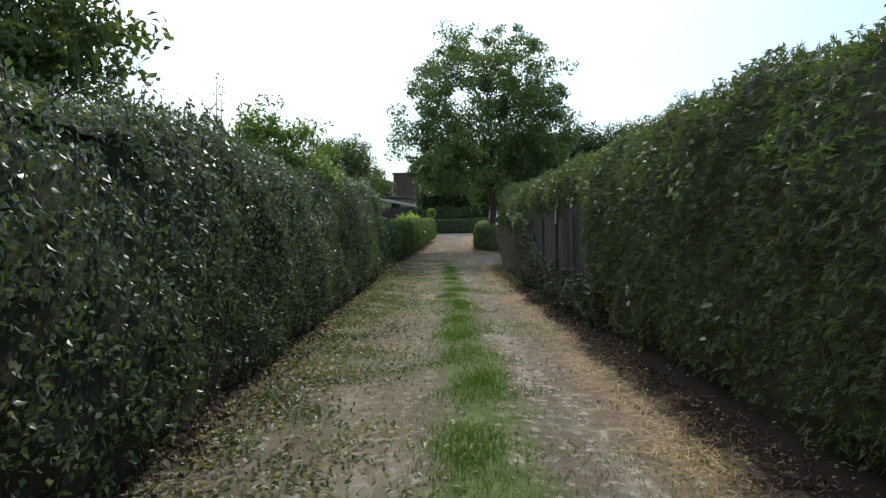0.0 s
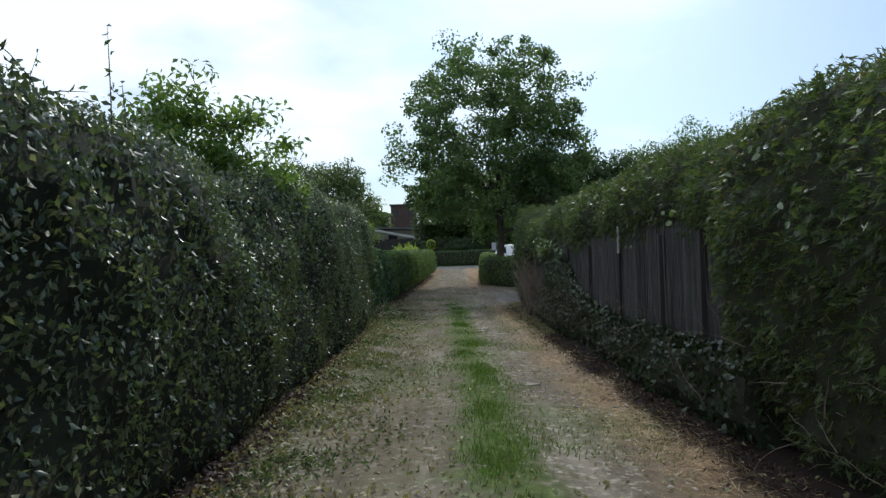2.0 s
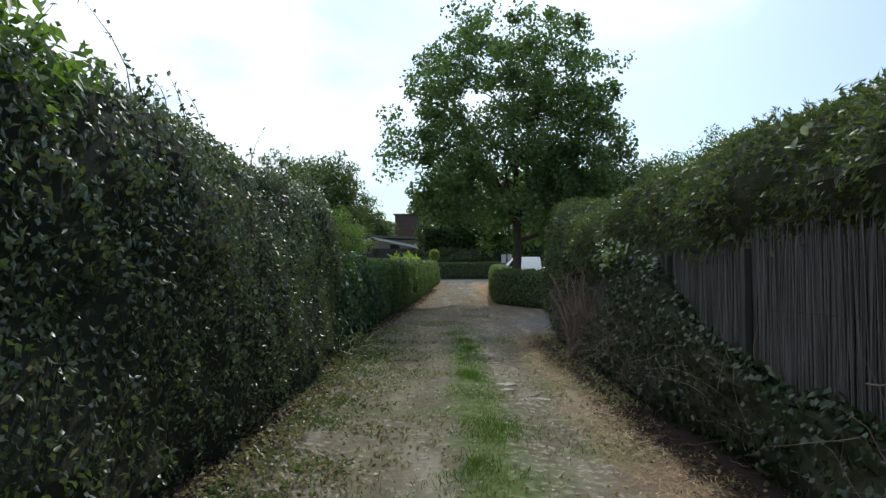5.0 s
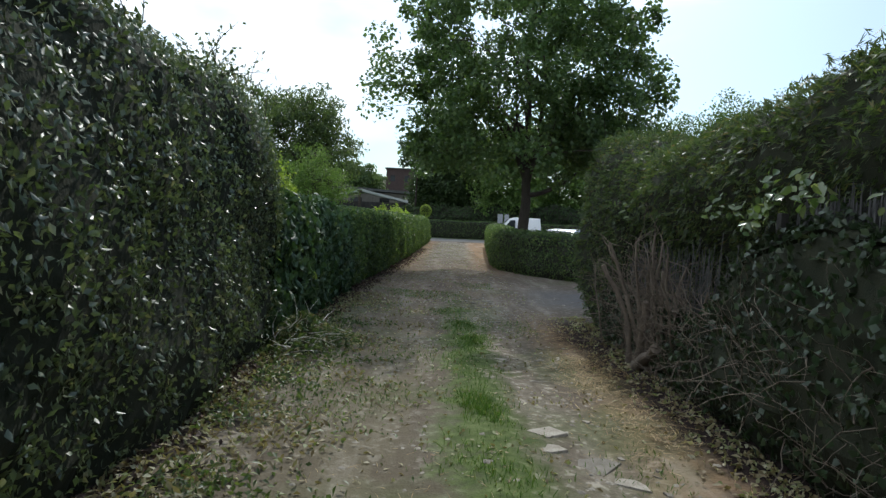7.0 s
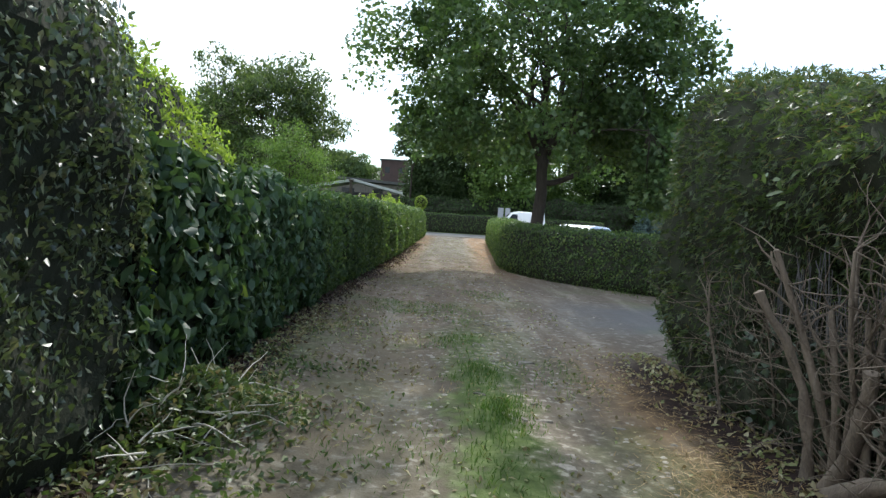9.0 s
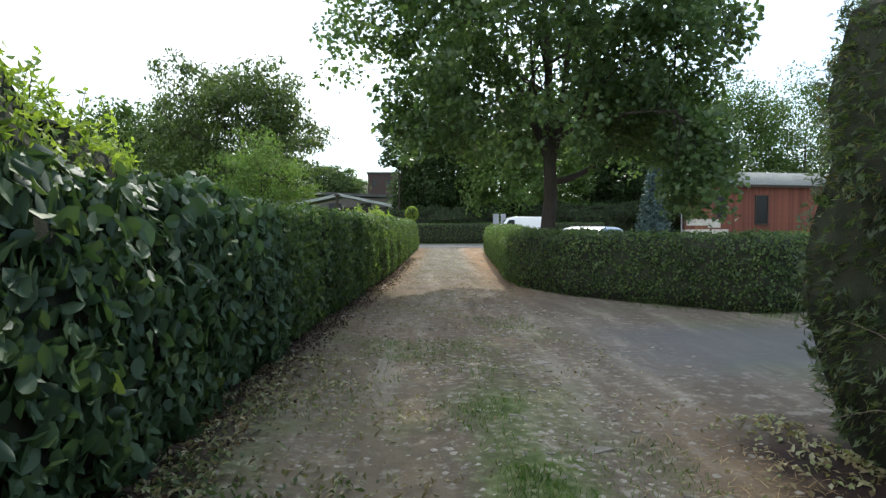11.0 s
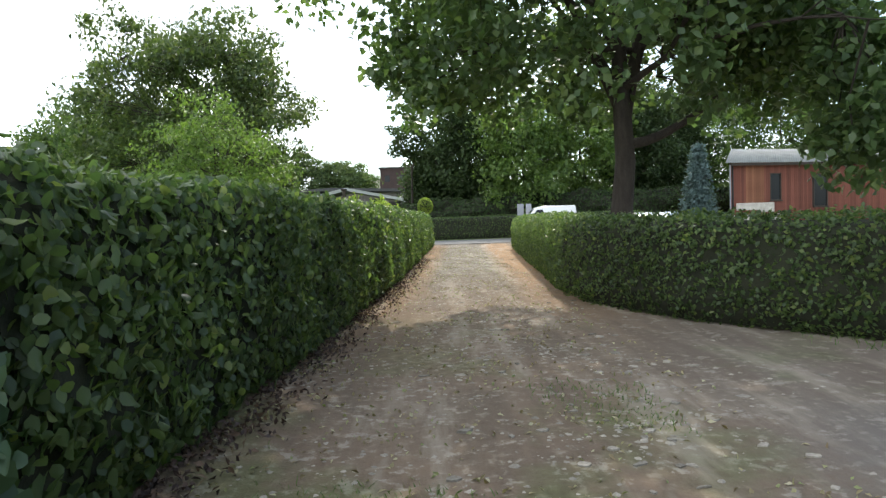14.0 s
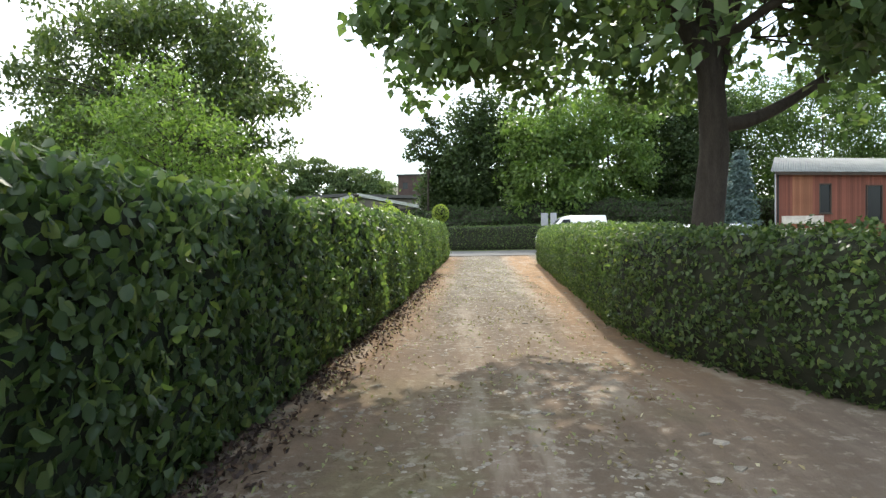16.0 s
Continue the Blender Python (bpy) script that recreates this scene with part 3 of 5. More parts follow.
gxn, gyn = sep.outputs["X"], sep.outputs["Y"]
n_big, n_mid, n_fine, n_grit = noise_node(0.6), noise_node(2.4), noise_node(11, 6), noise_node(60, 3)
wobble = math_node("ADD", math_node("MULTIPLY_ADD", n_mid, 0.9, -0.45), math_node("MULTIPLY_ADD", n_fine, 0.5, -0.25))
mr = nodes.new("ShaderNodeMapRange")
mr.inputs["From Min"].default_value, mr.inputs["From Max"].default_value = 0, 23
mr.inputs["To Min"].default_value, mr.inputs["To Max"].default_value = 0.24, 0.64
links.new(gyn, mr.inputs["Value"])
off_n = math_node("ADD", math_node("SUBTRACT", gxn, mr.outputs["Result"]), wobble)
soil_r = ramp_of(nodes, [(0.28, (0.074, 0.058, 0.042)), (0.5, (0.158, 0.134, 0.101)), (0.72, (0.28, 0.252, 0.205))])
links.new(math_node("ADD", math_node("ADD", math_node("MULTIPLY", n_fine, 0.45), math_node("MULTIPLY", n_mid, 0.3)), math_node("MULTIPLY", n_grit, 0.27)), soil_r.inputs["Fac"])
colour = soil_r.outputs["Color"]
# pale worn stones in the wheel tracks
worn = band(n_fine, 0.60, 1.2, 0.04)
colour = blend(math_node("MULTIPLY", worn, 0.6), colour, (0.46, 0.42, 0.35))
# dry orange mowings along one side of the lane
mown = math_node("MULTIPLY", band(off_n, 1.0, 1.75, 0.22), band(gyn, -8, 22.5, 1.5))
colour = blend(math_node("MULTIPLY", mown, 0.75), colour, (0.24, 0.155, 0.085))
# strip along the right hedge foot, blended dark further down for its shade
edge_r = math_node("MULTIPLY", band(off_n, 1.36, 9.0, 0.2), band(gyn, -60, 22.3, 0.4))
# khaki litter on the hedge side of the lane
khaki = math_node("MULTIPLY", band(off_n, -1.5, -0.45, 0.25), band(gyn, -60, 25, 2.0))
colour = blend(math_node("MULTIPLY", khaki, 0.5), colour, (0.165, 0.142, 0.085))
# orange dry edges of the further lane
far_mid = nodes.new("ShaderNodeMapRange")
far_mid.inputs["From Min"].default_value, far_mid.inputs["From Max"].default_value = 33, 54
far_mid.inputs["To Min"].default_value, far_mid.inputs["To Max"].default_value = 0.78, 1.95
links.new(gyn, far_mid.inputs["Value"])
far_off = math_node("ADD", math_node("ABSOLUTE", math_node("SUBTRACT", gxn, far_mid.outputs["Result"])), math_node("MULTIPLY", wobble, 0.5))
far_edge = math_node("MULTIPLY", band(far_off, 0.95, 2.2, 0.25), band(gyn, 30, 55, 1.5))
colour = blend(math_node("MULTIPLY", math_node("MULTIPLY", far_edge, n_fine), 1.5, clamp=True), colour, (0.30, 0.175, 0.085))
# browner earth in broad patches along the lane's middle stretch, then orange edges further on
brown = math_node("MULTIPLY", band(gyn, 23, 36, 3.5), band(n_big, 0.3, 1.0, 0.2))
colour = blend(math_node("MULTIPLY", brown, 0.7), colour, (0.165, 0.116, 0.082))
# greyer packed grit towards the side lane
packed = math_node("MULTIPLY", band(math_node("ADD", gxn, math_node("MULTIPLY", wobble, 1.2)), 2.0, 40, 0.7), band(math_node("ADD", gyn, wobble), 22.5, 31.5, 1.2))
colour = blend(math_node("MULTIPLY", packed, 0.4), colour, (0.155, 0.148, 0.138))
# long streaks left by wheels and rain
stretched = nodes.new("ShaderNodeVectorMath")
stretched.operation = "MULTIPLY"
stretched.inputs[1].default_value = (2.6, 0.42, 1.0)
links.new(geo.outputs["Position"], stretched.inputs[0])
streak = nodes.new("ShaderNodeTexNoise")
streak.inputs["Scale"].default_value, streak.inputs["Detail"].default_value, streak.inputs["Roughness"].default_value = 1.0, 7.0, 0.62
links.new(stretched.outputs["Vector"], streak.inputs["Vector"])
colour = blend(math_node("MULTIPLY", band(streak.outputs["Fac"], 0.54, 2.0, 0.05), 0.45), colour, (0.10, 0.078, 0.058))
colour = blend(math_node("MULTIPLY", band(streak.outputs["Fac"], -1.0, 0.40, 0.05), 0.4), colour, (0.36, 0.32, 0.26))
# pale trodden patches of gravel where the lanes meet
n_patch = noise_node(5.5, 9.0, 0.74)
trodden = math_node("MULTIPLY", band(n_patch, 0.58, 2.0, 0.02), band(gyn, 21.0, 52.0, 2.0))
colour = blend(math_node("MULTIPLY", trodden, 0.42), colour, (0.33, 0.305, 0.26))
# grass strip and scattered tufts
turf = math_node("MULTIPLY", band(off_n, -0.27, 0.27, 0.14), band(math_node("ADD", gyn, math_node("MULTIPLY", wobble, 6.0)), -60, 23.0, 1.6))
tufts = math_node("MULTIPLY", band(n_big, 0.56, 1.0, 0.05), band(gyn, -60, 30, 3.0))
green_r = ramp_of(nodes, [(0.3, (0.045, 0.075, 0.018)), (0.7, (0.12, 0.16, 0.045))])
links.new(n_fine, green_r.inputs["Fac"])
colour = blend(math_node("MULTIPLY", tufts, 0.4), colour, green_r.outputs["Color"])
colour = blend(math_node("MULTIPLY", turf, 0.9), colour, green_r.outputs["Color"])
# dark bare earth under both hedges, with the shade at their feet painted in
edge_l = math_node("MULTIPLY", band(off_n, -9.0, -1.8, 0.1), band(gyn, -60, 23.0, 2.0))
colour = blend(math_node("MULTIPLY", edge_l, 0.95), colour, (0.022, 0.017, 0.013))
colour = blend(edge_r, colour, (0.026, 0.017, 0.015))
# bluish worn tar across the side lane
tar = math_node("MULTIPLY", band(math_node("ADD", gxn, math_node("MULTIPLY", wobble, 1.5)), 2.6, 60, 0.7), band(math_node("ADD", gyn, wobble), 24.0, 26.6, 0.5))
colour = blend(math_node("MULTIPLY", tar, 0.8), colour, (0.125, 0.125, 0.128))
# meadow away from the lanes
away = math_node("MAXIMUM", math_node("MAXIMUM", band(gxn, -5000, -2.6, 0.3), band(gyn, 62, 9000, 1.0)), math_node("MULTIPLY", band(gxn, 9.5, 9000, 1.0), band(gyn, -1500, 23.0, 1.0)))
colour = blend(away, colour, green_r.outputs["Color"])
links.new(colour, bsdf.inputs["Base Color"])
bsdf.inputs["Roughness"].default_value = 0.95
bsdf.inputs["Specular IOR Level"].default_value = 0.15
bump = nodes.new("ShaderNodeBump")
bump.inputs["Strength"].default_value, bump.inputs["Distance"].default_value = 0.8, 0.03
links.new(math_node("ADD", math_node("MULTIPLY", n_fine, 0.7), math_node("MULTIPLY", n_grit, 0.3)), bump.inputs["Height"])
links.new(bump.outputs["Normal"], bsdf.inputs["Normal"])
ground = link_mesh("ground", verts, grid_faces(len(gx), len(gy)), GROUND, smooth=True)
tagged(ground, "stony earth lane with a grass strip between wheel tracks", "ground", kind="structure")

# tarred road across the end of the lane
rx = np.arange(-40, 60.1, 1.0)
ry = np.array([55.6, 57.5, 59.5, 61.6])
RX, RY = np.meshgrid(rx, ry, indexing="ij")
rv = np.stack([RX, RY - 0.10 * RX, -0.435 + 0.02 * np.cos((RY - 58.6) / 3)], -1).reshape(-1, 3)
road = link_mesh("road", rv, grid_faces(len(rx), len(ry)), ASPHALT, smooth=True)
tagged(road, "grey worn tarred road across the end of the lane", "road", kind="structure")

# ---- hedges ----
LEFT_LINE = [(-1.64, -2.5), (-1.66, 5), (-1.66, 10), (-1.60, 13), (-1.54, 16), (-1.54, 17.5), (-1.6, 19.65)]
hedge("privet_hedge", "tall clipped dark green privet hedge beside the lane", LEFT_LINE, [(-5, 2.15), (2.5, 2.16), (6, 2.2), (9, 2.06), (12, 2.27), (15, 2.28), (17.5, 2.26), (19.2, 2.24), (19.7, 2.1)], 1.5, -1, PRIVET, 1550, (0.052, 0.028), 11, lean=0.12, rough=0.19, shoots=260, under=-0.02, clump=0.09)
hedge("large_leaved_hedge", "dark green hedge with large drooping pointed leaves", [(-1.64, 19.5), (-1.52, 22.5), (-1.43, 25.2)], [(19.5, 1.36), (22.3, 1.30), (25.2, 1.24)], 1.1, -1, LARGE_LEAF, 640, (0.13, 0.078), 10, lean=0.1, rough=0.14, droop=0.9, fine=True, clump=0.08)
hedge("hornbeam_hedge", "clipped dark green hornbeam hedge along the earth lane", [(-1.43, 25.2), (-1.40, 26.5), (-1.05, 30), (-0.82, 33), (-0.66, 35)], [(25.2, 1.24), (26, 1.22), (35, 1.16)], 1.1, -1, HORNBEAM, 1150, (0.082, 0.054), 12, lean=0.1, rough=0.11, droop=0.9, fine=True, clump=0.085)
hedge("hornbeam_hedge", "sunlit clipped hornbeam hedge running to the road", [(-0.66, 35.02), (-0.55, 36.5), (0.45, 53.6)], [(35, 1.16), (54, 1.12)], 1.1, -1, HORNBEAM, 700, (0.085, 0.058), 9, lean=0.1, rough=0.08, droop=0.7)
hedge("golden_shrub", "bright yellow-green shrubs behind the hornbeam hedge", [(-1.55, 35.5), (-1.3, 40), (-0.8, 47), (-0.6, 51)], [1.2, 1.38, 1.45, 1.3], 0.9, -1, YELLOW_SHRUB, 420, (0.08, 0.05), 20, lean=0.25, rough=0.22, shoots=40)
FENCE_START = 8.3
RIGHT_LINE = [(2.03, -2.5), (2.06, 3), (2.10, 8), (2.22, 12), (2.38, 18), (2.42, 20.4), (2.34, 21.9)]
hedge("thuja_hedge", "tall dark green thuja hedge overhanging a reed fence", RIGHT_LINE, [(-5, 2.42), (3, 2.38), (8, 2.32), (9.5, 2.24), (14, 2.25), (16, 2.17), (18.3, 2.02), (20, 1.95), (21.0, 2.3), (21.9, 2.36)], 1.6, 1, THUJA, 1350, (0.092, 0.018), 13, lean=0.16, rough=0.19, style="spray", lower=(FENCE_START, 20.5, 0.70, 0.48), shoots=0, under=0.16, clump=0.10)
hedge("low_hedge", "low clipped green hornbeam hedge bent round the lane corner", [(3.62, 48.6), (2.95, 41), (2.32, 33.4), (2.42, 32.0), (3.1, 30.3), (4.3, 28.9), (5.5, 27.6), (6.6, 27.9), (12, 29.6)], [0.84, 0.86, 0.88, 0.88, 0.82, 0.80, 0.77, 0.77, 0.77], 1.0, -1, HORNBEAM, 1050, (0.064, 0.044), 14, lean=0.06, rough=0.05, clump=0.03)
hedge("roadside_hedge", "low clipped dark hedge across the road", [(-6, 64.0), (0.8, 63.6), (8, 62.6), (14, 62.0)], [1.0, 1.0], 1.2, -1, HORNBEAM, 170, (0.09, 0.06), 15, lean=0.05, rough=0.05)
hedge("ivy_bank", "low straggling dark ivy along the fence foot", [(2.06, FENCE_START - 0.3), (2.22, 12), (2.3, 16), (2.42, 20.8)], [(5, 0.42), (8, 0.45), (11, 0.38), (14, 0.42), (14.8, 0.8), (15.4, 1.12), (16.3, 1.2), (17.2, 1.0), (18.0, 0.4), (20.8, 0.3)], 0.36, 1, IVY, 420, (0.065, 0.05), 16, lean=0.05, rough=0.14, droop=0.7)
hedge("yellow_shrub", "bright yellow-green shrub growing out over the hedge", [(-1.82, 19.75), (-1.76, 21.2), (-1.82, 22.3), (-1.98, 23.8)], [2.05, 2.05, 1.8, 1.42], 1.2, -1, YELLOW_SHRUB, 520, (0.07, 0.035), 17, lean=0.3, rough=0.2, shoots=50)

# tall uncut shoots standing out of the privet's end
rng = np.random.default_rng(19)
privet = [o for o in scene.objects if o.name == "privet_hedge"][0]
for k in range(9):
    lp, lr = limb(rng, (-2.15 + rng.normal(0, 0.16), 19.25 + rng.normal(0, 0.25), 2.05), (rng.normal(0.25, 0.3), rng.normal(0, 0.25), 1.0), rng.uniform(0.45, 1.0), 0.007, 0.12, 7)
    stalk = link_mesh("shoot", *tube_arrays(lp, lr, 5), DEADWOOD, privet)
    at = lp[rng.integers(1, 7, 14)] + rng.normal(0, 0.03, (14, 3))
    link_mesh("sprig", *leaf_arrays(at, rng.normal(0, 1, (14, 3)), 0.06, 0.03, rng, 0.0), PRIVET, stalk)["kind"] = "stuff"

# ---- trees ----
tree("maple_tree", "large spreading maple tree with a dark dense crown", (3.35, 33.0, -0.45), 0.185, 2.3, (3.15, 33.4, 6.5, 4.55, 4.3, 4.75), MAPLE, 460, 96, (0.15, 0.13), 21, droop=0.5, limbs=16, clump_r=0.52, lowest=2.4, leaders=2, gaps=0.15, lobes=0.18, square=0.2, hollow=0.5, flat=0.85, extra=[(6.05, 31.0, 2.4, 0.8, 0.8, 1.2, 30), (5.6, 33.0, 3.7, 1.7, 1.4, 1.05, 64), (5.0, 31.8, 4.6, 1.6, 1.6, 1.4, 20), (0.6, 33.3, 3.5, 1.5, 1.8, 0.9, 34)])
rng = np.random.default_rng(63)
lp, lr = limb(rng, (3.4, 32.95, 2.0), (1.0, -0.1, 0.28), 1.9, 0.085, 0.1, 8, 0.06)
link_mesh("limb", *tube_arrays(lp, np.linspace(0.09, 0.04, 8), 10), BARK, [o for o in scene.objects if o.name == "maple_tree"][0], smooth=True)
tree("fruit_tree", "rounded fruit tree with grey-green leaves behind the hedge", (-5.6, 40.0, -0.45), 0.14, 1.6, (-5.95, 40.0, 3.9, 3.1, 2.7, 2.85), APPLE, 350, 100, (0.15, 0.075), 22, droop=0.8, limbs=10, clump_r=0.42, gaps=0.3, lobes=0.2, lowest=0.8, flat=0.95)
tree("young_tree", "small pale green tree behind the hornbeam hedge", (-4.1, 35.6, -0.45), 0.06, 1.0, (-4.1, 35.6, 2.0, 1.4, 1.3, 1.5), PALE_SUNLIT_LEAF, 150, 70, (0.09, 0.045), 23, droop=0.5, limbs=7, clump_r=0.38, lowest=0.2)
tree("young_ash_tree", "young ash tree with feathery leaves behind the privet", (-2.5, 10.5, -0.25), 0.05, 1.6, (-2.75, 10.45, 2.55, 0.55, 0.6, 0.85), PALE_SUNLIT_LEAF, 64, 44, (0.10, 0.042), 24, droop=0.4, limbs=7, clump_r=0.24, lowest=1.9, extra=[(-2.15, 10.7, 2.5, 0.5, 0.6, 0.6, 44), (-1.95, 11.5, 2.15, 0.25, 0.6, 0.25, 18)])
tree("elder_tree", "leafy young tree rising behind the privet hedge", (-3.3, 5.2, -0.1), 0.08, 1.5, (-3.35, 5.2, 2.95, 0.85, 1.0, 0.75), APPLE, 90, 60, (0.11, 0.05), 25, droop=0.4, limbs=7, clump_r=0.3, lowest=1.8)

WOOD = [  # x, y, radius, top, leaves, seed
    # seeds 33 and 34 wear the pale leaves in place of sun and haze
    (0.9, 74, 1.9, 6.4, DARK_LEAF, 30), (3.4, 71, 3.0, 10.2, DARK_LEAF, 32), (7.4, 68.5, 3.4, 9.4, PALE_SUNLIT_LEAF, 33), (12.2, 71, 3.8, 11.5, PALE_SUNLIT_LEAF, 34),
    (17.0, 74, 3.6, 11.5, DARK_LEAF, 35), (21.5, 77, 4.0, 12.0, DARK_LEAF, 36), (27.5, 82, 4.6, 13.5, FAR_LEAF, 37), (35, 83, 5.2, 16.0, FAR_LEAF, 38),
    (43, 84, 5.6, 17.5, FAR_LEAF, 39), (52, 84, 5.6, 15.5, FAR_LEAF, 40), (-19.5, 62, 2.6, 8.8, FAR_LEAF, 41), (-15.6, 63, 2.2, 8.6, FAR_LEAF, 42), (-24, 66, 3.0, 8.5, FAR_LEAF, 43)]
for x, y, r, top, mat, seed in WOOD:
    z = float(ground_z(y))
    h = (top - z) / 2
    tree("woodland_tree", "leafy green tree in the small wood across the road" if x > -5 else "leafy green tree standing in the gardens", (x, y, z), 0.2, z + 1.6, (x, y, z + h + 0.5, r, r, h - 0.3), mat, 210, 76, (0.3, 0.22), seed, coarse=True, droop=0.5, limbs=8, clump_r=1.0 if x < 25 else 1.4, flat=0.85, gaps=0.4, group="trees across the road", twigs=60, lowest=z + 0.9)
for x, top, seed in ((-29, 13.2, 51), (-23.5, 12.8, 52), (-19, 11.8, 53), (-14.5, 10.6, 54), (-10.8, 9.2, 55)):
    z = float(ground_z(122))
    tree("distant_tree", "distant rounded green tree on the slope", (x, 122, z), 0.25, z + 1, (x, 122, (z + top) / 2 + 0.4, 3.6, 3.0, (top - z) / 2), HAZY_LEAF, 130, 60, (0.42, 0.32), seed, coarse=True, droop=0.4, limbs=5, clump_r=1.1, group="distant trees", twigs=20)
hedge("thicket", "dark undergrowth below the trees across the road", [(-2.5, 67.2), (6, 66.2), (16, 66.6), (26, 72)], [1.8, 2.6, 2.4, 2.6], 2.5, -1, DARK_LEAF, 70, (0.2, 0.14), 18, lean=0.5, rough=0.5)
hedge("garden_hedge", "sunlit yellow-green hedge beside the side lane", [(10.5, 31.5), (16, 33.5), (24, 36)], [0.85, 0.9, 0.9], 1.0, -1, YELLOW_SHRUB, 240, (0.08, 0.05), 19, lean=0.1, rough=0.12)

# blue spruce: whorls of drooping branches
def spruce(base, height, radius, seed):
    rng = np.random.default_rng(seed)
    root = thing("blue_spruce", Matrix.Identity(4), "blue-grey spruce with tiers of drooping branches", "tree")
    b = np.array(base, float)
    link_mesh("trunk", *tube_arrays(b + np.linspace(0, 1, 6)[:, None] * [0, 0, height], np.linspace(0.11, 0.01, 6), 8), BARK, root)
    pairs, places, ways = [], [], []
    for tier in range(13):
        u = tier / 13
        z, r = 0.35 + (height - 0.5) * u, radius * (1 - u) * (1 + 0.12 * rng.normal())
        for k in range(10):
            a = 2 * np.pi * (k + 0.5 * (tier % 2)) / 10 + rng.normal(0, 0.15)
            t = np.linspace(0, 1, 6)[:, None]
            pts = b + np.concatenate([np.cos(a) * r * t, np.sin(a) * r * t, z - 0.28 * r * np.sin(t * 2.4)], 1)
            pairs.append(tube_arrays(pts, np.linspace(0.018, 0.005, 6), 4))
            s = rng.uniform(0.12, 1, 42)[:, None]
            q = b + np.concatenate([np.cos(a) * r * s, np.sin(a) * r * s, z - 0.28 * r * np.sin(s * 2.4)], 1)
            places.append(q + rng.normal(0, 0.13, q.shape))
            ways.append(np.repeat([[np.cos(a), np.sin(a), -0.5]], 42, 0) + rng.normal(0, 0.7, q.shape))
    link_mesh("branch_work", *join_arrays(pairs), BARK, root)["kind"] = "stuff"
    link_mesh("needles", *spray_arrays(np.concatenate(places), np.concatenate(ways), 0.3, 0.12, rng, 0.0, 0.2), SPRUCE, root)["kind"] = "stuff"


spruce((17.7, 62.6, -0.45), 5.9, 1.6, 61)
tree("birch_tree", "slender sparse birch with a high airy crown", (-0.9, 72, -0.25), 0.12, 4.6, (-0.9, 72, 7.3, 1.7, 1.6, 2.0), DARK_LEAF, 70, 36, (0.26, 0.18), 31, droop=0.6, limbs=7, clump_r=0.5, lowest=5.2)

# clipped ball of box on a stem at the hedge's end
topiary = thing("topiary_ball", Matrix.Identity(4), "clipped round topiary ball on a short stem", "shrub")
rng = np.random.default_rng(62)
d = unit(rng.normal(0, 1, (2600, 3)))
tc = np.array([0.09, 56.0, 1.62])
link_mesh("stem", *tube_arrays(np.array([[0.09, 56, -0.45], [0.07, 56, 0.5], [0.09, 56, 1.4]]), [0.05, 0.04, 0.035], 8), BARK, topiary)
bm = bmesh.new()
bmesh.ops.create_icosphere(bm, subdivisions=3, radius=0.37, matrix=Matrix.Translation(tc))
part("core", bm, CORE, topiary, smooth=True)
link_mesh("foliage", *leaf_arrays(tc + d * [0.41, 0.41, 0.45], d, 0.06, 0.04, rng), YELLOW_SHRUB, topiary)["kind"] = "stuff"


# ---- shed ----
def board_wall(root, name, a, b, z0, z1, mat_of, openings, rng, width=0.16, depth=0.03, push=0.0):
    """Upright boards between two plan points, each a child of its wall, with gaps at the openings (from, to, z0, z1) along it."""
    a, b = Vector((*a, 0)), Vector((*b, 0))
    ln = (b - a).length
    ux = (b - a).normalized()
    turn = Matrix(((ux.x, -ux.y, 0, a.x), (ux.y, ux.x, 0, a.y), (0, 0, 1, 0), (0, 0, 0, 1)))
    bm = bmesh.new()
    cuts = sorted({0.0, ln, *[o[0] for o in openings], *[o[1] for o in openings]})
    for s0, s1 in zip(cuts, cuts[1:]):
        mid = (s0 + s1) / 2
        holes = [o for o in openings if o[0] < mid < o[1]]
        zs = [(z0, z1)] if not holes else [(z0, holes[0][2]), (holes[0][3], z1)]
        for lo, hi in zs:
            if hi - lo > 0.02:
                box(bm, s0, 0.03, lo, s1, 0.14, hi)
    wall = part(name, bm, DARK_BOARD, root)
    wall.matrix_basis = turn
    meshes = {}
    s = 0.0
    while s < ln - 0.02:
        w = min(width, ln - s)
        mid = s + w / 2
        holes = [o for o in openings if o[0] - 0.02 < mid < o[1] + 0.02]
        for lo, hi in ([(z0, z1)] if not holes else [(z0, holes[0][2]), (holes[0][3], z1)]):
            mat = mat_of(mid)
            key = (round(w, 2), round(lo, 2), round(hi, 2), mat.name)
            if key not in meshes:
                bm = bmesh.new()
                box(bm, 0.004, -depth + 0.028, lo, w - 0.004, 0.028, hi)
                me = bpy.data.meshes.new("board")
                bm.to_mesh(me)
                bm.free()
                me.materials.append(mat)
                meshes[key] = me
            ob = new("board", meshes[key])
            ob.parent = wall
            ob.location = (s, rng.uniform(-0.004, 0.004), 0)
        s += width
    return wall, turn


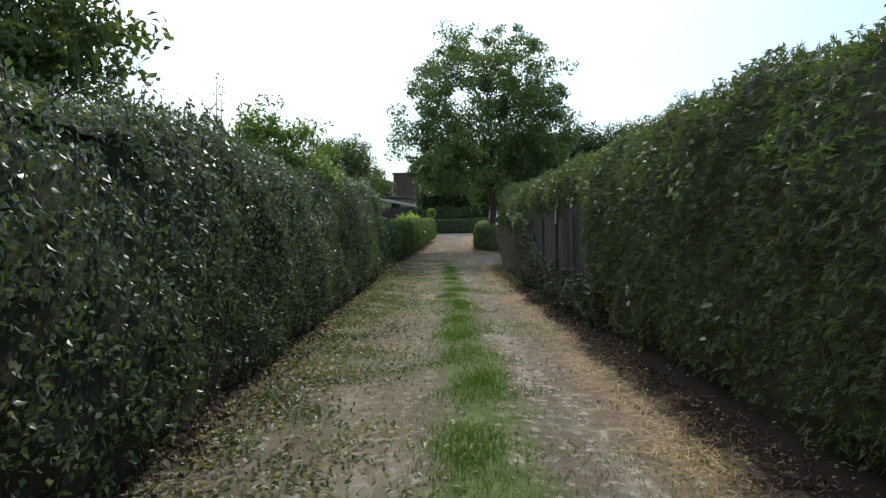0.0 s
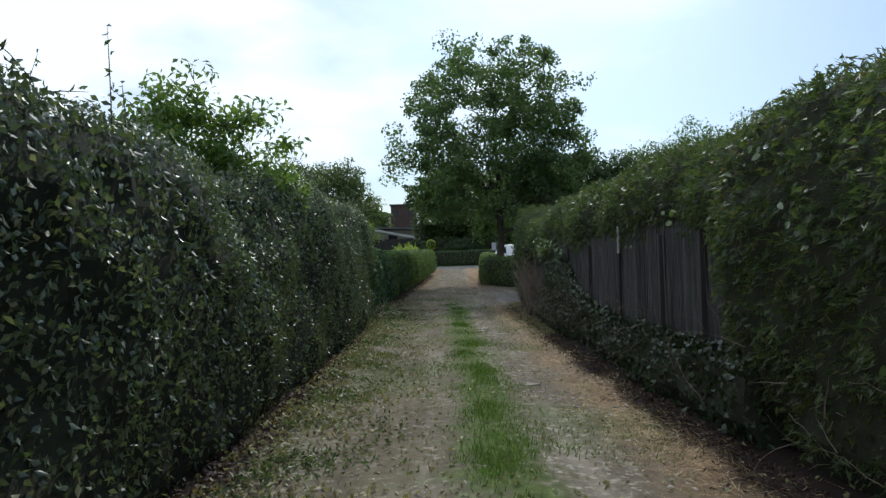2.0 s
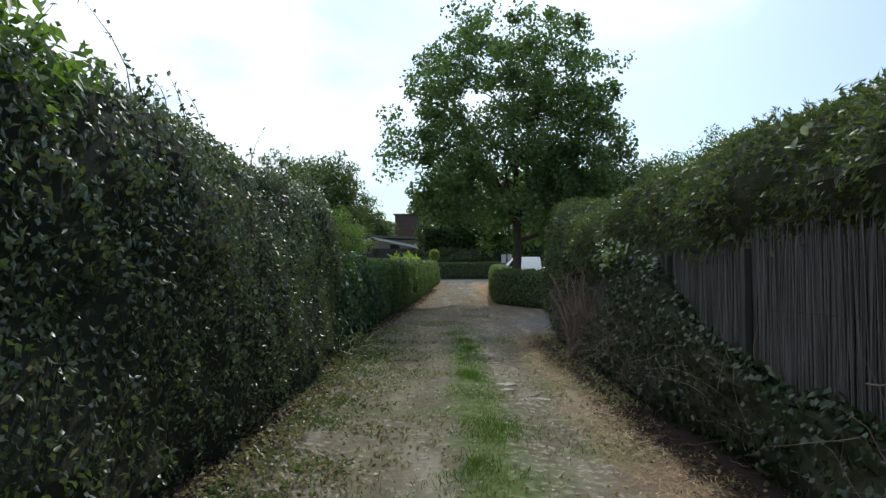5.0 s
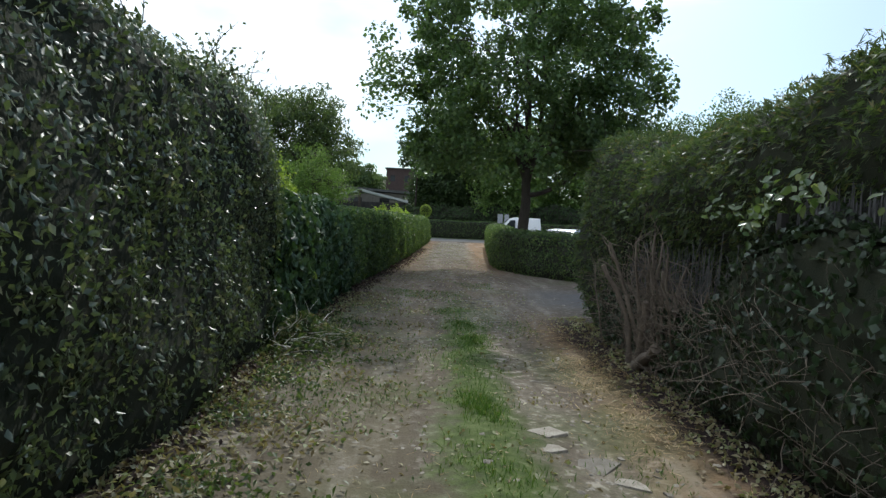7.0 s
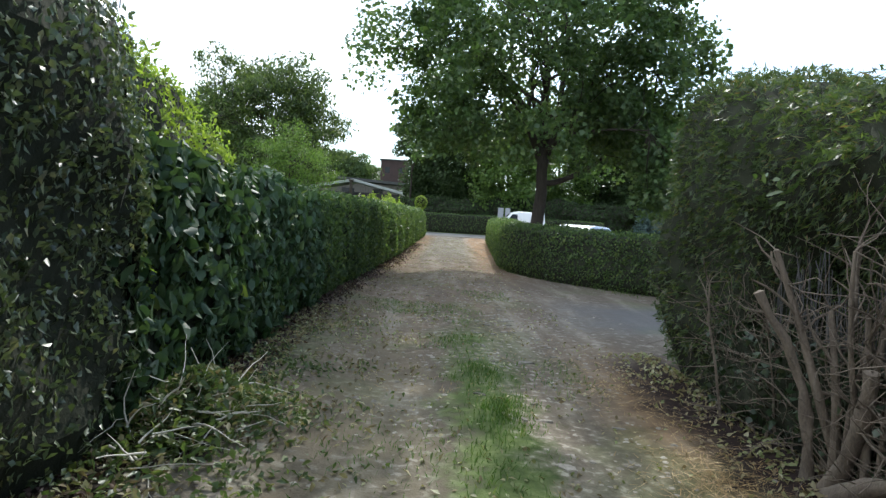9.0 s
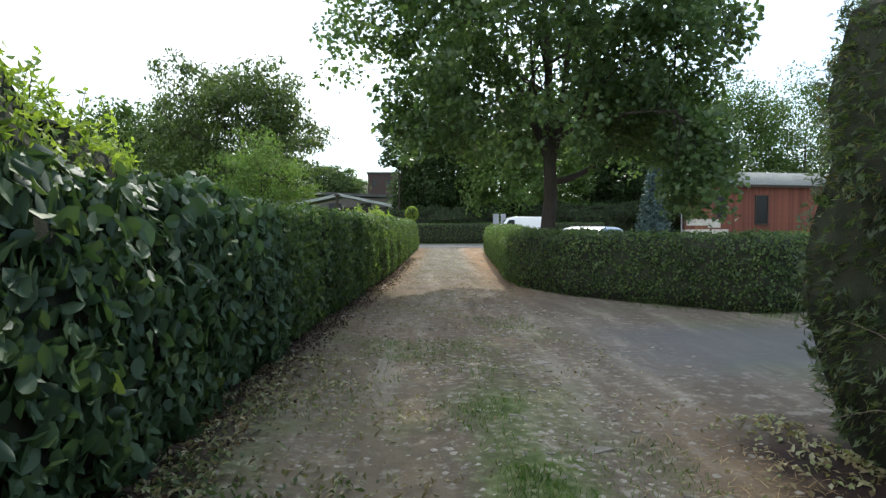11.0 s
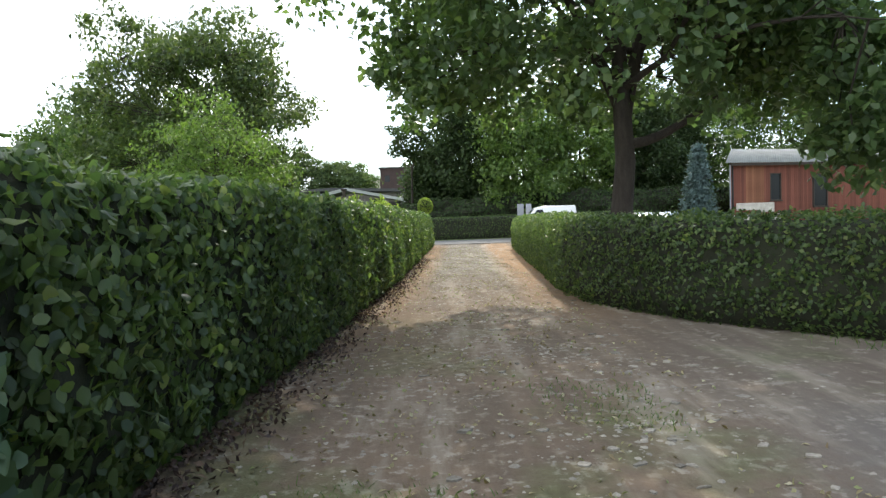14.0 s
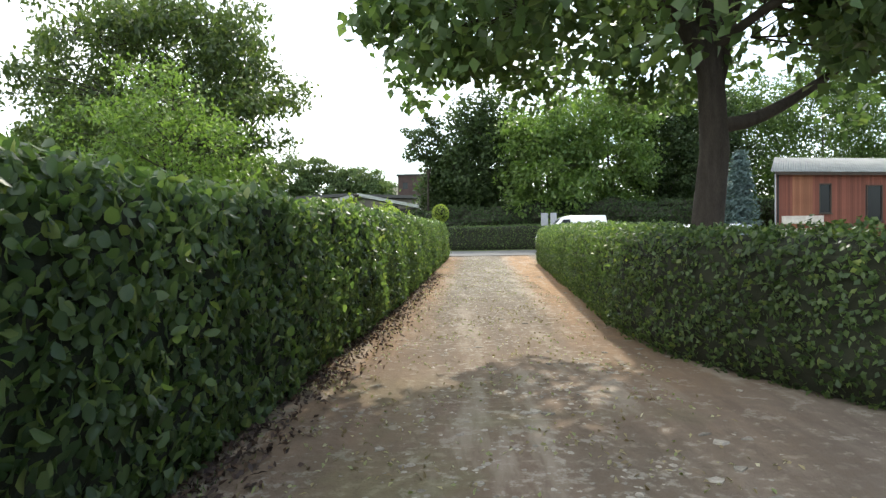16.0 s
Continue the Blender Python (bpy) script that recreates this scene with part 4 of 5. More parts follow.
def shed_window(root, turn, s0, s1, z0, z1):
    bm = bmesh.new()
    for x0, x1, a, b in ((s0, s0 + 0.07, z0, z1), (s1 - 0.07, s1, z0, z1), (s0 + 0.07, s1 - 0.07, z1 - 0.07, z1), (s0 + 0.07, s1 - 0.07, z0, z0 + 0.07)):
        box(bm, x0, -0.02, a, x1, 0.09, b, 0.006)
    win = part("window", bm, POST, root, "dark-framed window in the shed wall")
    win.matrix_basis = turn
    bm = bmesh.new()
    box(bm, s0 + 0.06, 0.04, z0 + 0.06, s1 - 0.06, 0.05, z1 - 0.06)
    part("pane", bm, DARK_GLASS, win)
    bm = bmesh.new()
    box(bm, s0 - 0.06, -0.09, z0 - 0.05, s1 + 0.06, 0.06, z0, 0.008)
    part("sill", bm, POST, win)


def corrugated(x0, x1, y0, z0, y1, z1, pitch=0.177, thick=0.03):
    """A sloping corrugated sheet from the eave line (y0, z0) up to (y1, z1)."""
    xs = np.arange(x0, x1 + 1e-6, pitch / 6)
    wavez = 0.026 * np.sin(2 * np.pi * xs / pitch)
    top0 = np.stack([xs, np.full_like(xs, y0), z0 + wavez], -1)
    top1 = np.stack([xs, np.full_like(xs, y1), z1 + wavez], -1)
    v = np.concatenate([top0, top1, top0 - [0, 0, thick], top1 - [0, 0, thick]])
    n = len(xs)
    i = np.arange(n - 1)
    f = np.concatenate([np.stack([i, i + 1, n + i + 1, n + i], -1), np.stack([2 * n + i, 3 * n + i, 3 * n + i + 1, 2 * n + i + 1], -1), np.stack([i, 2 * n + i, 2 * n + i + 1, i + 1], -1)])
    return v, f


rng = np.random.default_rng(70)
shed = thing("shed", Matrix.Identity(4), "long red wooden shed with a grey corrugated roof", "building")
SA, SU = np.array([19.7, 62.3]), np.array([1.0, 0.24]) / math.hypot(1, 0.24)
SN = np.array([-SU[1], SU[0]])
SL = 18.2
SKEW = 0.95  # the shed's ends run off at a slant
corner = lambda s, d: tuple(SA + SU * (s + SKEW * d) + SN * d)
slant = Matrix(((1, SKEW, 0, 0), (0, 1, 0, 0), (0, 0, 1, 0), (0, 0, 0, 1)))
WINDOWS = [(3.0, 3.9, 1.35, 3.15), (6.5, 7.7, 0.85, 3.05), (13.3, 14.8, 0.4, 2.4)]


def front_mat(s):
    return PLAIN_WOOD if (1.1 < s < 2.6) or s > 16.6 else RED_WOOD


wall, turn = board_wall(shed, "front_wall", corner(0, 0), corner(SL, 0), -0.45, 3.85, front_mat, WINDOWS, rng)
for w in WINDOWS:
    shed_window(shed, turn, *w)
board_wall(shed, "side_wall", corner(0, 7.0), corner(0, 0), -0.45, 3.85, lambda s: RED_WOOD, [], rng, width=0.3)
board_wall(shed, "back_wall", corner(SL, 7.0), corner(0, 7.0), -0.45, 3.85, lambda s: RED_WOOD, [], rng, width=0.6)
v, f = corrugated(-0.35, SL + 0.2, -0.4, 3.83, 3.5, 5.1)
roof = link_mesh("roof", v, f, ROOF_GREY, shed)
roof.matrix_basis = turn
roof.data.transform(slant)
v, f = corrugated(-0.35, SL + 0.2, 7.4, 3.83, 3.5, 5.1)
roof = link_mesh("roof", v, f, ROOF_GREY, shed)
roof.matrix_basis = turn
roof.data.transform(slant)
bm = bmesh.new()
box(bm, -0.3, -0.36, 3.62, SL + 0.2, -0.33, 3.79, 0.004)
part("fascia", bm, POST, shed).matrix_basis = turn
bm = bmesh.new()
box(bm, 0.35, -0.05, 0.78, 3.3, -0.012, 1.24, 0.01)
box(bm, 2.2, -0.05, 0.62, 3.3, -0.012, 0.78, 0.01)
part("patch_board", bm, CREAM, shed, "peeling cream board fixed over red boards").matrix_basis = turn
bm = bmesh.new()
box(bm, 0.0, -0.06, -0.45, 4.0, -0.012, 0.5, 0.01)
part("plinth", bm, CREAM, shed).matrix_basis = turn
link_mesh("downpipe", *tube_arrays(np.array([[*corner(-0.05, -0.1), 3.7], [*corner(-0.05, -0.1), 1.5], [*corner(-0.05, -0.1), -0.45]]), [0.045] * 3, 8), GALVANISED, shed)
# gabled wing at the shed's far end
wing, wturn = board_wall(shed, "wing_wall", corner(SL + 0.65, -0.6), corner(SL + 8.6, -0.6), -0.45, 3.3, lambda s: PLAIN_WOOD if s < 5 else RED_WOOD, [], rng, width=0.2)
bm = bmesh.new()
v0 = [bm.verts.new(p) for p in ((-0.1, 0, 3.3), (8.1, 0, 3.3), (8.1, 0, 3.6), (4.0, 0, 5.0), (-0.1, 0, 3.6))]
face = bm.faces.new(v0)
out = bmesh.ops.extrude_face_region(bm, geom=[face])
bmesh.ops.translate(bm, verts=[e for e in out["geom"] if isinstance(e, bmesh.types.BMVert)], vec=(0, 0.1, 0))
part("gable", bm, DARK_BOARD, shed, "dark boarded gable").matrix_basis = wturn
for lo, hi in ((-0.4, 4.0), (8.4, 4.0)):
    bm = bmesh.new()
    z0 = 3.52
    vs = [bm.verts.new(p) for p in ((lo, -0.3, z0), (hi, -0.3, 5.08), (hi, 7.5, 5.08), (lo, 7.5, z0))]
    face = bm.faces.new(vs)
    out = bmesh.ops.extrude_face_region(bm, geom=[face])
    bmesh.ops.translate(bm, verts=[e for e in out["geom"] if isinstance(e, bmesh.types.BMVert)], vec=(0, 0, 0.05))
    part("wing_roof", bm, ROOF_GREY, shed).matrix_basis = wturn

# ---- far buildings ----
def block_building(name, label, x0, x1, y0, y1, z1, wall_mat, roof_mat, windows, ridge=0.0, eave=0.3, roof_t=0.25):
    """A plain building with a flat or low pitched roof and real window recesses."""
    z0 = float(ground_z(y0)) - 0.3
    root = thing(name, Matrix.Identity(4), label, "building")
    bm = bmesh.new()
    cols = sorted({x0, x1, *[w[0] for w in windows], *[w[1] for w in windows]})
    for a, b in zip(cols, cols[1:]):
        hole = [w for w in windows if w[0] < (a + b) / 2 < w[1]]
        for lo, hi in ([(z0, z1)] if not hole else [(z0, hole[0][2]), (hole[0][3], z1)]):
            box(bm, a, y0, lo, b, y0 + 0.3, hi)
    bmesh.ops.remove_doubles(bm, verts=bm.verts, dist=0.0005)
    part("front_wall", bm, wall_mat, root)
    bm = bmesh.new()
    box(bm, x0, y0 + 0.302, z0, x0 + 0.3, y1, z1)
    box(bm, x1 - 0.3, y0 + 0.302, z0, x1, y1, z1)
    box(bm, x0 + 0.302, y1 - 0.3, z0, x1 - 0.302, y1, z1)
    part("rear_walls", bm, wall_mat, root)["kind"] = "stuff"
    for w in windows:
        bm = bmesh.new()
        box(bm, w[0], y0 + 0.15, w[2], w[1], y0 + 0.2, w[3])
        part("window", bm, DARK_GLASS, root)
    bm = bmesh.new()
    xm = (x0 + x1) / 2
    prof = [(x0 - eave, z1), (xm, z1 + ridge), (x1 + eave, z1), (x1 + eave, z1 + roof_t), (xm, z1 + ridge + roof_t), (x0 - eave, z1 + roof_t)]
    face = bm.faces.new([bm.verts.new((x, y0 - eave, z + 0.003)) for x, z in prof])
    out = bmesh.ops.extrude_face_region(bm, geom=[face])
    bmesh.ops.translate(bm, verts=[e for e in out["geom"] if isinstance(e, bmesh.types.BMVert)], vec=(0, y1 - y0 + 2 * eave, 0))
    bmesh.ops.recalc_face_normals(bm, faces=bm.faces)
    part("roof", bm, roof_mat, root)
    return root


block_building("brick_house", "dark red brick block with a flat roof far off", -8.7, -2.8, 150, 160, 11.6, BRICK, ROOF_DARK, [(-7.8, -6.8, 8.9, 10.2), (-4.7, -3.7, 8.9, 10.2)])
block_building("grey_house", "pale grey lower house beside the brick block", -13.8, -8.9, 152, 160, 9.4, CREAM, ROOF_GREY, [(-12.6, -11.5, 7.2, 8.6)], ridge=0.9)
block_building("long_barn", "long low barn with a dark felt roof", -17.5, -1.8, 88, 95, 3.9, WEATHERED, ROOF_DARK, [(-14, -12.6, 2.2, 3.3), (-9, -7.6, 2.2, 3.3), (-5.5, -4.3, 2.2, 3.3)], ridge=0.35, roof_t=0.3)
block_building("garden_shed", "low garden shed with a pale grey roof", -10.2, -1.9, 72.5, 76.5, 2.45, DARK_BOARD, ROOF_PALE, [(-7.5, -6.6, 1.2, 2.1)], ridge=0.95, roof_t=0.24)
post = thing("garden_post", Matrix.Identity(4), "dark wooden post standing by the garden shed", "post")
bm = bmesh.new()
box(bm, -6.3, 71.6, -0.3, -6.05, 71.85, 3.4, 0.02)
part("shaft", bm, POST, post)
bm = bmesh.new()
box(bm, -6.4, 71.5, 3.402, -5.95, 71.95, 3.53, 0.02)
part("cap", bm, POST, post)

# ---- vehicles ----
def wheel(root, x, y, z, r, w):
    bm = bmesh.new()
    bmesh.ops.create_cone(bm, cap_ends=True, segments=28, radius1=r, radius2=r, depth=w, matrix=Matrix.Rotation(math.pi / 2, 4, "X"))
    bmesh.ops.bevel(bm, geom=[e for e in bm.edges if len(e.link_faces) == 2 and any(len(f.verts) > 4 for f in e.link_faces)], offset=0.03, segments=2, affect="EDGES")
    hub = part("wheel", bm, RUBBER, root, "black rubber tyre", smooth=False)
    hub.location = (x, y, z)
    bm = bmesh.new()
    bmesh.ops.create_cone(bm, cap_ends=True, segments=20, radius1=r * 0.62, radius2=r * 0.55, depth=w + 0.02, matrix=Matrix.Rotation(math.pi / 2, 4, "X"))
    part("rim", bm, ALLOY, hub, "grey metal rim")


def vehicle(name, label, m, profile, width, paint, glass_z, side_glass, wheels, category):
    """A car body from its side outline (nose towards -x), leaning in above the waist, with glass, lamps, mirrors and wheels."""
    root = thing(name, m, label, category)
    bm = bmesh.new()
    waist, top = glass_z
    half = lambda z: width / 2 - 0.16 * max(0.0, (z - waist) / (top - waist)) - 0.05 * max(0.0, (0.45 - z) / 0.45)
    rows = []
    for sgn in (-1, 1):
        rows.append([bm.verts.new((x, sgn * half(z), z)) for x, z in profile])
    bm.faces.new(rows[0][::-1])
    bm.faces.new(rows[1])
    n = len(profile)
    for i in range(n):
        bm.faces.new((rows[0][i], rows[0][(i + 1) % n], rows[1][(i + 1) % n], rows[1][i]))
    bmesh.ops.recalc_face_normals(bm, faces=bm.faces)
    bmesh.ops.bevel(bm, geom=list(bm.edges), offset=0.055, segments=3, profile=0.5, affect="EDGES")
    part("body", bm, paint, root, smooth=True)
    for sgn in (-1, 1):
        for poly in side_glass:
            bm = bmesh.new()
            vs = [bm.verts.new((x, sgn * (half(z) + 0.006), z)) for x, z in poly]
            bm.faces.new(vs if sgn < 0 else vs[::-1])
            part("side_window", bm, DARK_GLASS, root)
        bm = bmesh.new()
        box(bm, profile[2][0] + 0.3 - 0.0, sgn * (width / 2 + 0.02) - 0.09, waist - 0.02, profile[2][0] + 0.45, sgn * (width / 2 + 0.02) + 0.09, waist + 0.16, 0.03)
        part("mirror", bm, RUBBER, root)
        bm = bmesh.new()
        box(bm, profile[0][0] - 0.012, sgn * (width / 2 - 0.28) - 0.16, 0.62, profile[0][0] + 0.06, sgn * (width / 2 - 0.28) + 0.16, 0.80, 0.02)
        part("headlight", bm, LAMP_PLASTIC, root)
    (xa, za), (xb, zb) = profile[2], profile[3]
    bm = bmesh.new()
    pa = lambda u, s: (xa + (xb - xa) * u - 0.02, s * (half(za + (zb - za) * u) - 0.1), za + (zb - za) * u + 0.012)
    bm.faces.new([bm.verts.new(pa(u, s)) for u, s in ((0.08, -1), (0.08, 1), (0.92, 1), (0.92, -1))])
    part("windscreen", bm, DARK_GLASS, root)
    for x, r in wheels:
        for sgn in (-1, 1):
            wheel(root, x, sgn * (width / 2 - 0.09), r, r, 0.2)
    bm = bmesh.new()
    box(bm, profile[0][0] - 0.05, -width / 2 + 0.08, 0.3, profile[0][0] + 0.02, width / 2 - 0.08, 0.52, 0.03)
    part("bumper", bm, RUBBER, root)
    return root


VAN = [(0.1, 0.35), (0.15, 0.95), (0.7, 1.12), (1.3, 1.76), (1.7, 1.86), (3.45, 1.84), (3.55, 1.0), (3.55, 0.35)]
vehicle("white_van", "small white delivery van parked on the road", pose(4.85, 57.5, -0.435, 0, 0, -4), VAN, 1.75, WHITE_PAINT, (1.05, 1.88), [[(0.95, 1.12), (1.7, 1.12), (1.7, 1.66), (1.36, 1.66)]], [(0.75, 0.3), (2.9, 0.3)], "van")
CAR = [(0.0, 0.3), (0.05, 0.70), (1.15, 0.88), (1.85, 1.27), (2.4, 1.33), (3.6, 1.28), (4.3, 0.94), (4.4, 0.35)]
vehicle("parked_car", "pale silver car parked behind the low hedge", pose(4.9, 38.6, -0.45, 0, 0, 50), CAR, 1.72, SILVER_PAINT, (0.88, 1.33), [[(1.5, 0.93), (2.5, 0.93), (2.5, 1.23), (1.95, 1.23)], [(2.58, 0.93), (3.75, 0.93), (3.5, 1.21), (2.58, 1.23)]], [(0.8, 0.31), (3.45, 0.31)], "car")

# sign boards beside the road
sign = thing("sign_board", Matrix.Identity(4), "two weathered grey boards on posts by the road", "sign")
for x0, x1 in ((5.72, 6.12), (6.25, 6.6)):
    bm = bmesh.new()
    box(bm, x0, 60.9, 0.95, x1, 60.94, 1.66, 0.01)
    part("panel", bm, GALVANISED, sign)
    bm = bmesh.new()
    box(bm, (x0 + x1) / 2 - 0.04, 60.945, -0.45, (x0 + x1) / 2 + 0.04, 61.0, 1.7, 0.008)
    part("post", bm, POST, sign)


# ---- reed fence, pruned shrubs and the bank along the thuja hedge ----
def ground_at(x, y):
    """Height of the ground's surface near the lane."""
    x, y = np.asarray(x, float), np.asarray(y, float)
    nearby = np.clip(1.5 - np.maximum(np.abs(x - 2) / 8, np.abs(y - 25) / 34), 0, 1)
    p = np.stack([x, y, 0 * x], -1)
    o = x - lane_centre(y)
    r = 0.03 * np.exp(-(o / 0.3) ** 2) - 0.025 * np.exp(-((np.abs(o) - 0.8) / 0.3) ** 2) + 0.05 * np.clip((np.abs(o) - 1.3) / 0.6, 0, 1)
    r = r * np.clip((26 - y) / 4, 0.25, 1) + 0.012 * wave(p, 2.6, 3) + 0.008 * wave(p, 7.0, 5)
    return ground_z(y) + nearby * (r - 0.01)


def fence_x(y):
    return np.interp(y, [5, 8, 12, 18, 21], [2.30, 2.36, 2.44, 2.60, 2.70])


rng = np.random.default_rng(80)
fence = thing("reed_fence", Matrix.Identity(4), "weathered grey reed screen fence, dark posts standing in for shadowed gaps", "fence")
reed_meshes = []
for k in range(4):
    bend = rng.normal(0, 0.006, (4, 2))
    pts = np.concatenate([np.cumsum(bend, 0), np.array([0, 0.55, 1.15, 1.74])[:, None]], 1)
    v, f = tube_arrays(pts, [0.0048, 0.0046, 0.0042, 0.003], 5)
    me = bpy.data.meshes.new("reed")
    me.from_pydata(v.tolist(), [], f.tolist())
    me.materials.append(REED)
    reed_meshes.append(me)
y, made, rest = FENCE_START, 0, []
while y < 20.7:
    tall = float(np.interp(y, [16.6, 17.2, 20.7], [1.0, 0.78, 0.66]))
    x = float(fence_x(y)) + rng.normal(0, 0.008)
    z = float(ground_z(y)) + rng.normal(0, 0.02)
    if 8.6 < y < 11.6 and made < 300:
        ob = new("reed", reed_meshes[made % 4])
        ob.parent = fence
        ob.matrix_basis = Matrix.LocRotScale((x, y, z), Euler((rng.normal(0, 0.012), rng.normal(0, 0.012), rng.uniform(0, 6))), (1, 1, rng.uniform(0.95, 1.05)))
        made += 1
    else:
        top = 1.74 * tall * (rng.uniform(0.93, 1.05) if y < 16.8 else rng.uniform(0.55, 1.15))
        loose = 1.0 if y < 16.8 else 7.0
        rest.append(tube_arrays(np.array([[x, y, z], [x + loose * rng.normal(0, 0.008), y + loose * rng.normal(0, 0.008), z + top * 0.5], [x + loose * rng.normal(0, 0.012), y + loose * rng.normal(0, 0.012), z + top]]), [0.0048, 0.0046, 0.0034], 5))
    rest.append(tube_arrays(np.array([[x + 0.016, y + 0.006, z], [x + 0.014, y + 0.008, z + 0.85 * tall], [x + 0.016, y + 0.004, z + 1.69 * tall * (1 if y < 16.8 else rng.uniform(0.5, 1.1))]]), [0.0048, 0.0046, 0.0034], 4))
    y += (rng.uniform(0.0065, 0.0105) if rng.uniform() > 0.004 else 0.03) * (1.0 if y < 16.8 else 2.6)
link_mesh("reed_screen", *join_arrays(rest), REED, fence)["kind"] = "stuff"
# dark uprights added where the gaps between reed panels lie in shadow
for py in (FENCE_START + 0.04, 9.2, 10.25, 11.85, 13.5, 15.2, 16.85):
    bm = bmesh.new()
    x, z = float(fence_x(py)), float(ground_z(py))
    box(bm, x - 0.07, py - 0.03, z - 0.1, x - 0.015, py + 0.03, z + 1.66, 0.008)
    part("post", bm, DARK_BOARD, fence)
for h in (0.45, 1.2):
    ys = np.linspace(FENCE_START, 16.9, 40)
    part_v, part_f = tube_arrays(np.stack([fence_x(ys) - 0.014, ys, ground_z(ys) + h], -1), [0.002] * 40, 5)
    link_mesh("wire", part_v, part_f, POST, fence)
tube = thing("metal_tube", Matrix.Identity(4), "short bare metal tube standing up behind the fence", "pole")
z = float(ground_z(11.85))
link_mesh("shaft", *tube_arrays(np.array([[2.36, 11.72, z], [2.36, 11.72, z + 0.8], [2.366, 11.726, z + 1.52]]), [0.016] * 3, 10), DARK_BOARD, tube, "dark lower length of the tube", smooth=True)
link_mesh("sleeve", *tube_arrays(np.array([[2.366, 11.726, z + 1.5], [2.37, 11.73, z + 1.83]]), [0.02, 0.02], 10), GALVANISED, tube, "bare pale metal sleeve", smooth=True)
bm = bmesh.new()
bmesh.ops.create_cone(bm, cap_ends=True, segments=10, radius1=0.022, radius2=0.016, depth=0.03, matrix=Matrix.Translation((2.37, 11.73, z + 1.845)))
part("cap", bm, GALVANISED, tube)


def pruned_shrub(y0, seed, stems, thick, height, spread, tilt=0.0):
    """Cut-back stems with short stubs and thin dead twigs."""
    rng = np.random.default_rng(seed)
    x0 = float(fence_x(y0)) - 0.16
    z0 = float(ground_z(y0))
    root = thing("pruned_shrub", Matrix.Identity(4), "cut-back grey shrub stems with bare stubs", "shrub", "pruned shrubs")
    fine = []
    for k in range(stems):
        way = np.array([-0.08 + rng.normal(0, 0.1), tilt + rng.normal(0, spread), 1.0])
        ln = height * rng.uniform(0.55, 1.05)
        lp, lr = limb(rng, (x0 + rng.normal(0, 0.05), y0 + rng.normal(0, 0.26), z0 - 0.05), way, ln, thick * rng.uniform(0.6, 1.2), 0.07, 8, 0.1)
        lr = np.linspace(lr[0], lr[0] * 0.5, 8)
        pairs = [tube_arrays(lp, lr, 8)]
        tip = tube_arrays(np.stack([lp[-1], lp[-1] + (lp[-1] - lp[-2]) * 0.03]), [lr[-1], lr[-1] * 0.25], 8)
        pairs.append(tip)
        for _ in range(4):
            m = rng.integers(3, 8)
            bp, br = limb(rng, lp[m], rng.normal(0, 0.6, 3) + [0, 0, 0.6], rng.uniform(0.1, 0.45), lr[m] * 0.5, 0.2, 5)
            pairs.append(tube_arrays(bp, np.linspace(br[0], br[0] * 0.55, 5), 6))
        link_mesh("stem", *join_arrays(pairs), DEADWOOD, root, smooth=True)
        for _ in range(16):
            m = rng.integers(1, 8)
            bp, br = limb(rng, lp[m], rng.normal(0, 0.7, 3) + [-0.1, 0, 0.5], rng.uniform(0.15, 0.6), 0.005, 0.25, 6)
            fine.append(tube_arrays(bp, br, 4))
    link_mesh("twig_work", *join_arrays(fine), DEADWOOD, root)["kind"] = "stuff"
    return root


pruned_shrub(19.1, 81, 11, 0.028, 1.5, 0.07, -0.12)
pruned_shrub(18.5, 82, 8, 0.020, 1.4, 0.1, -0.05)
pruned_shrub(20.2, 83, 5, 0.012, 1.1, 0.15, 0.0)
# gnarled old root stock leaning out of the bank
stock = thing("gnarled_stump", Matrix.Identity(4), "gnarled grey stump of an old hedge shrub", "stump")
for dy, rise, ln, r in ((-0.75, 0.9, 0.95, 0.05), (-1.0, 0.42, 0.9, 0.056), (-0.06, 1.0, 1.25, 0.034), (-0.28, 1.0, 1.3, 0.038)):
    z0 = float(ground_z(19.3)) - 0.08
    lp, lr = limb(rng, (2.36, 19.32 + rng.normal(0, 0.06), z0), (rng.normal(0.02, 0.05), dy, rise), ln, r, 0.1, 9, 0.05)
    swell = np.linspace(r * 1.15, r * 0.72, 9) * (1 + 0.2 * rng.normal(0, 0.8, 9))
    cut = tube_arrays(np.stack([lp[-1], lp[-1] + (lp[-1] - lp[-2]) * 0.06]), [swell[-1], swell[-1] * 0.2], 10)
    link_mesh("branch_stub", *join_arrays([tube_arrays(lp, swell, 10), cut]), DEADWOOD, stock, smooth=True)

# bare creepers and dead twigs over the fence foot
rng = np.random.default_rng(84)
pairs = []
for _ in range(900):
    y = rng.uniform(6.2, 21.0) if rng.uniform() < 0.25 else rng.uniform(15.0, 20.9)
    x = float(fence_x(y)) - rng.uniform(0.03, 0.28)
    lp, lr = limb(rng, (x, y, float(ground_z(y)) + rng.uniform(0, 0.9)), (rng.normal(-0.1, 0.25), rng.normal(0, 0.6), rng.uniform(-0.3, 1.0)), rng.uniform(0.2, 0.8), rng.uniform(0.002, 0.006), 0.3, 7)
    lp[:, 2] = np.maximum(lp[:, 2], ground_z(lp[:, 1]) + 0.01)
    pairs.append(tube_arrays(lp, lr, 4))
creeper = link_mesh("dead_creeper", *join_arrays(pairs), DEADWOOD)
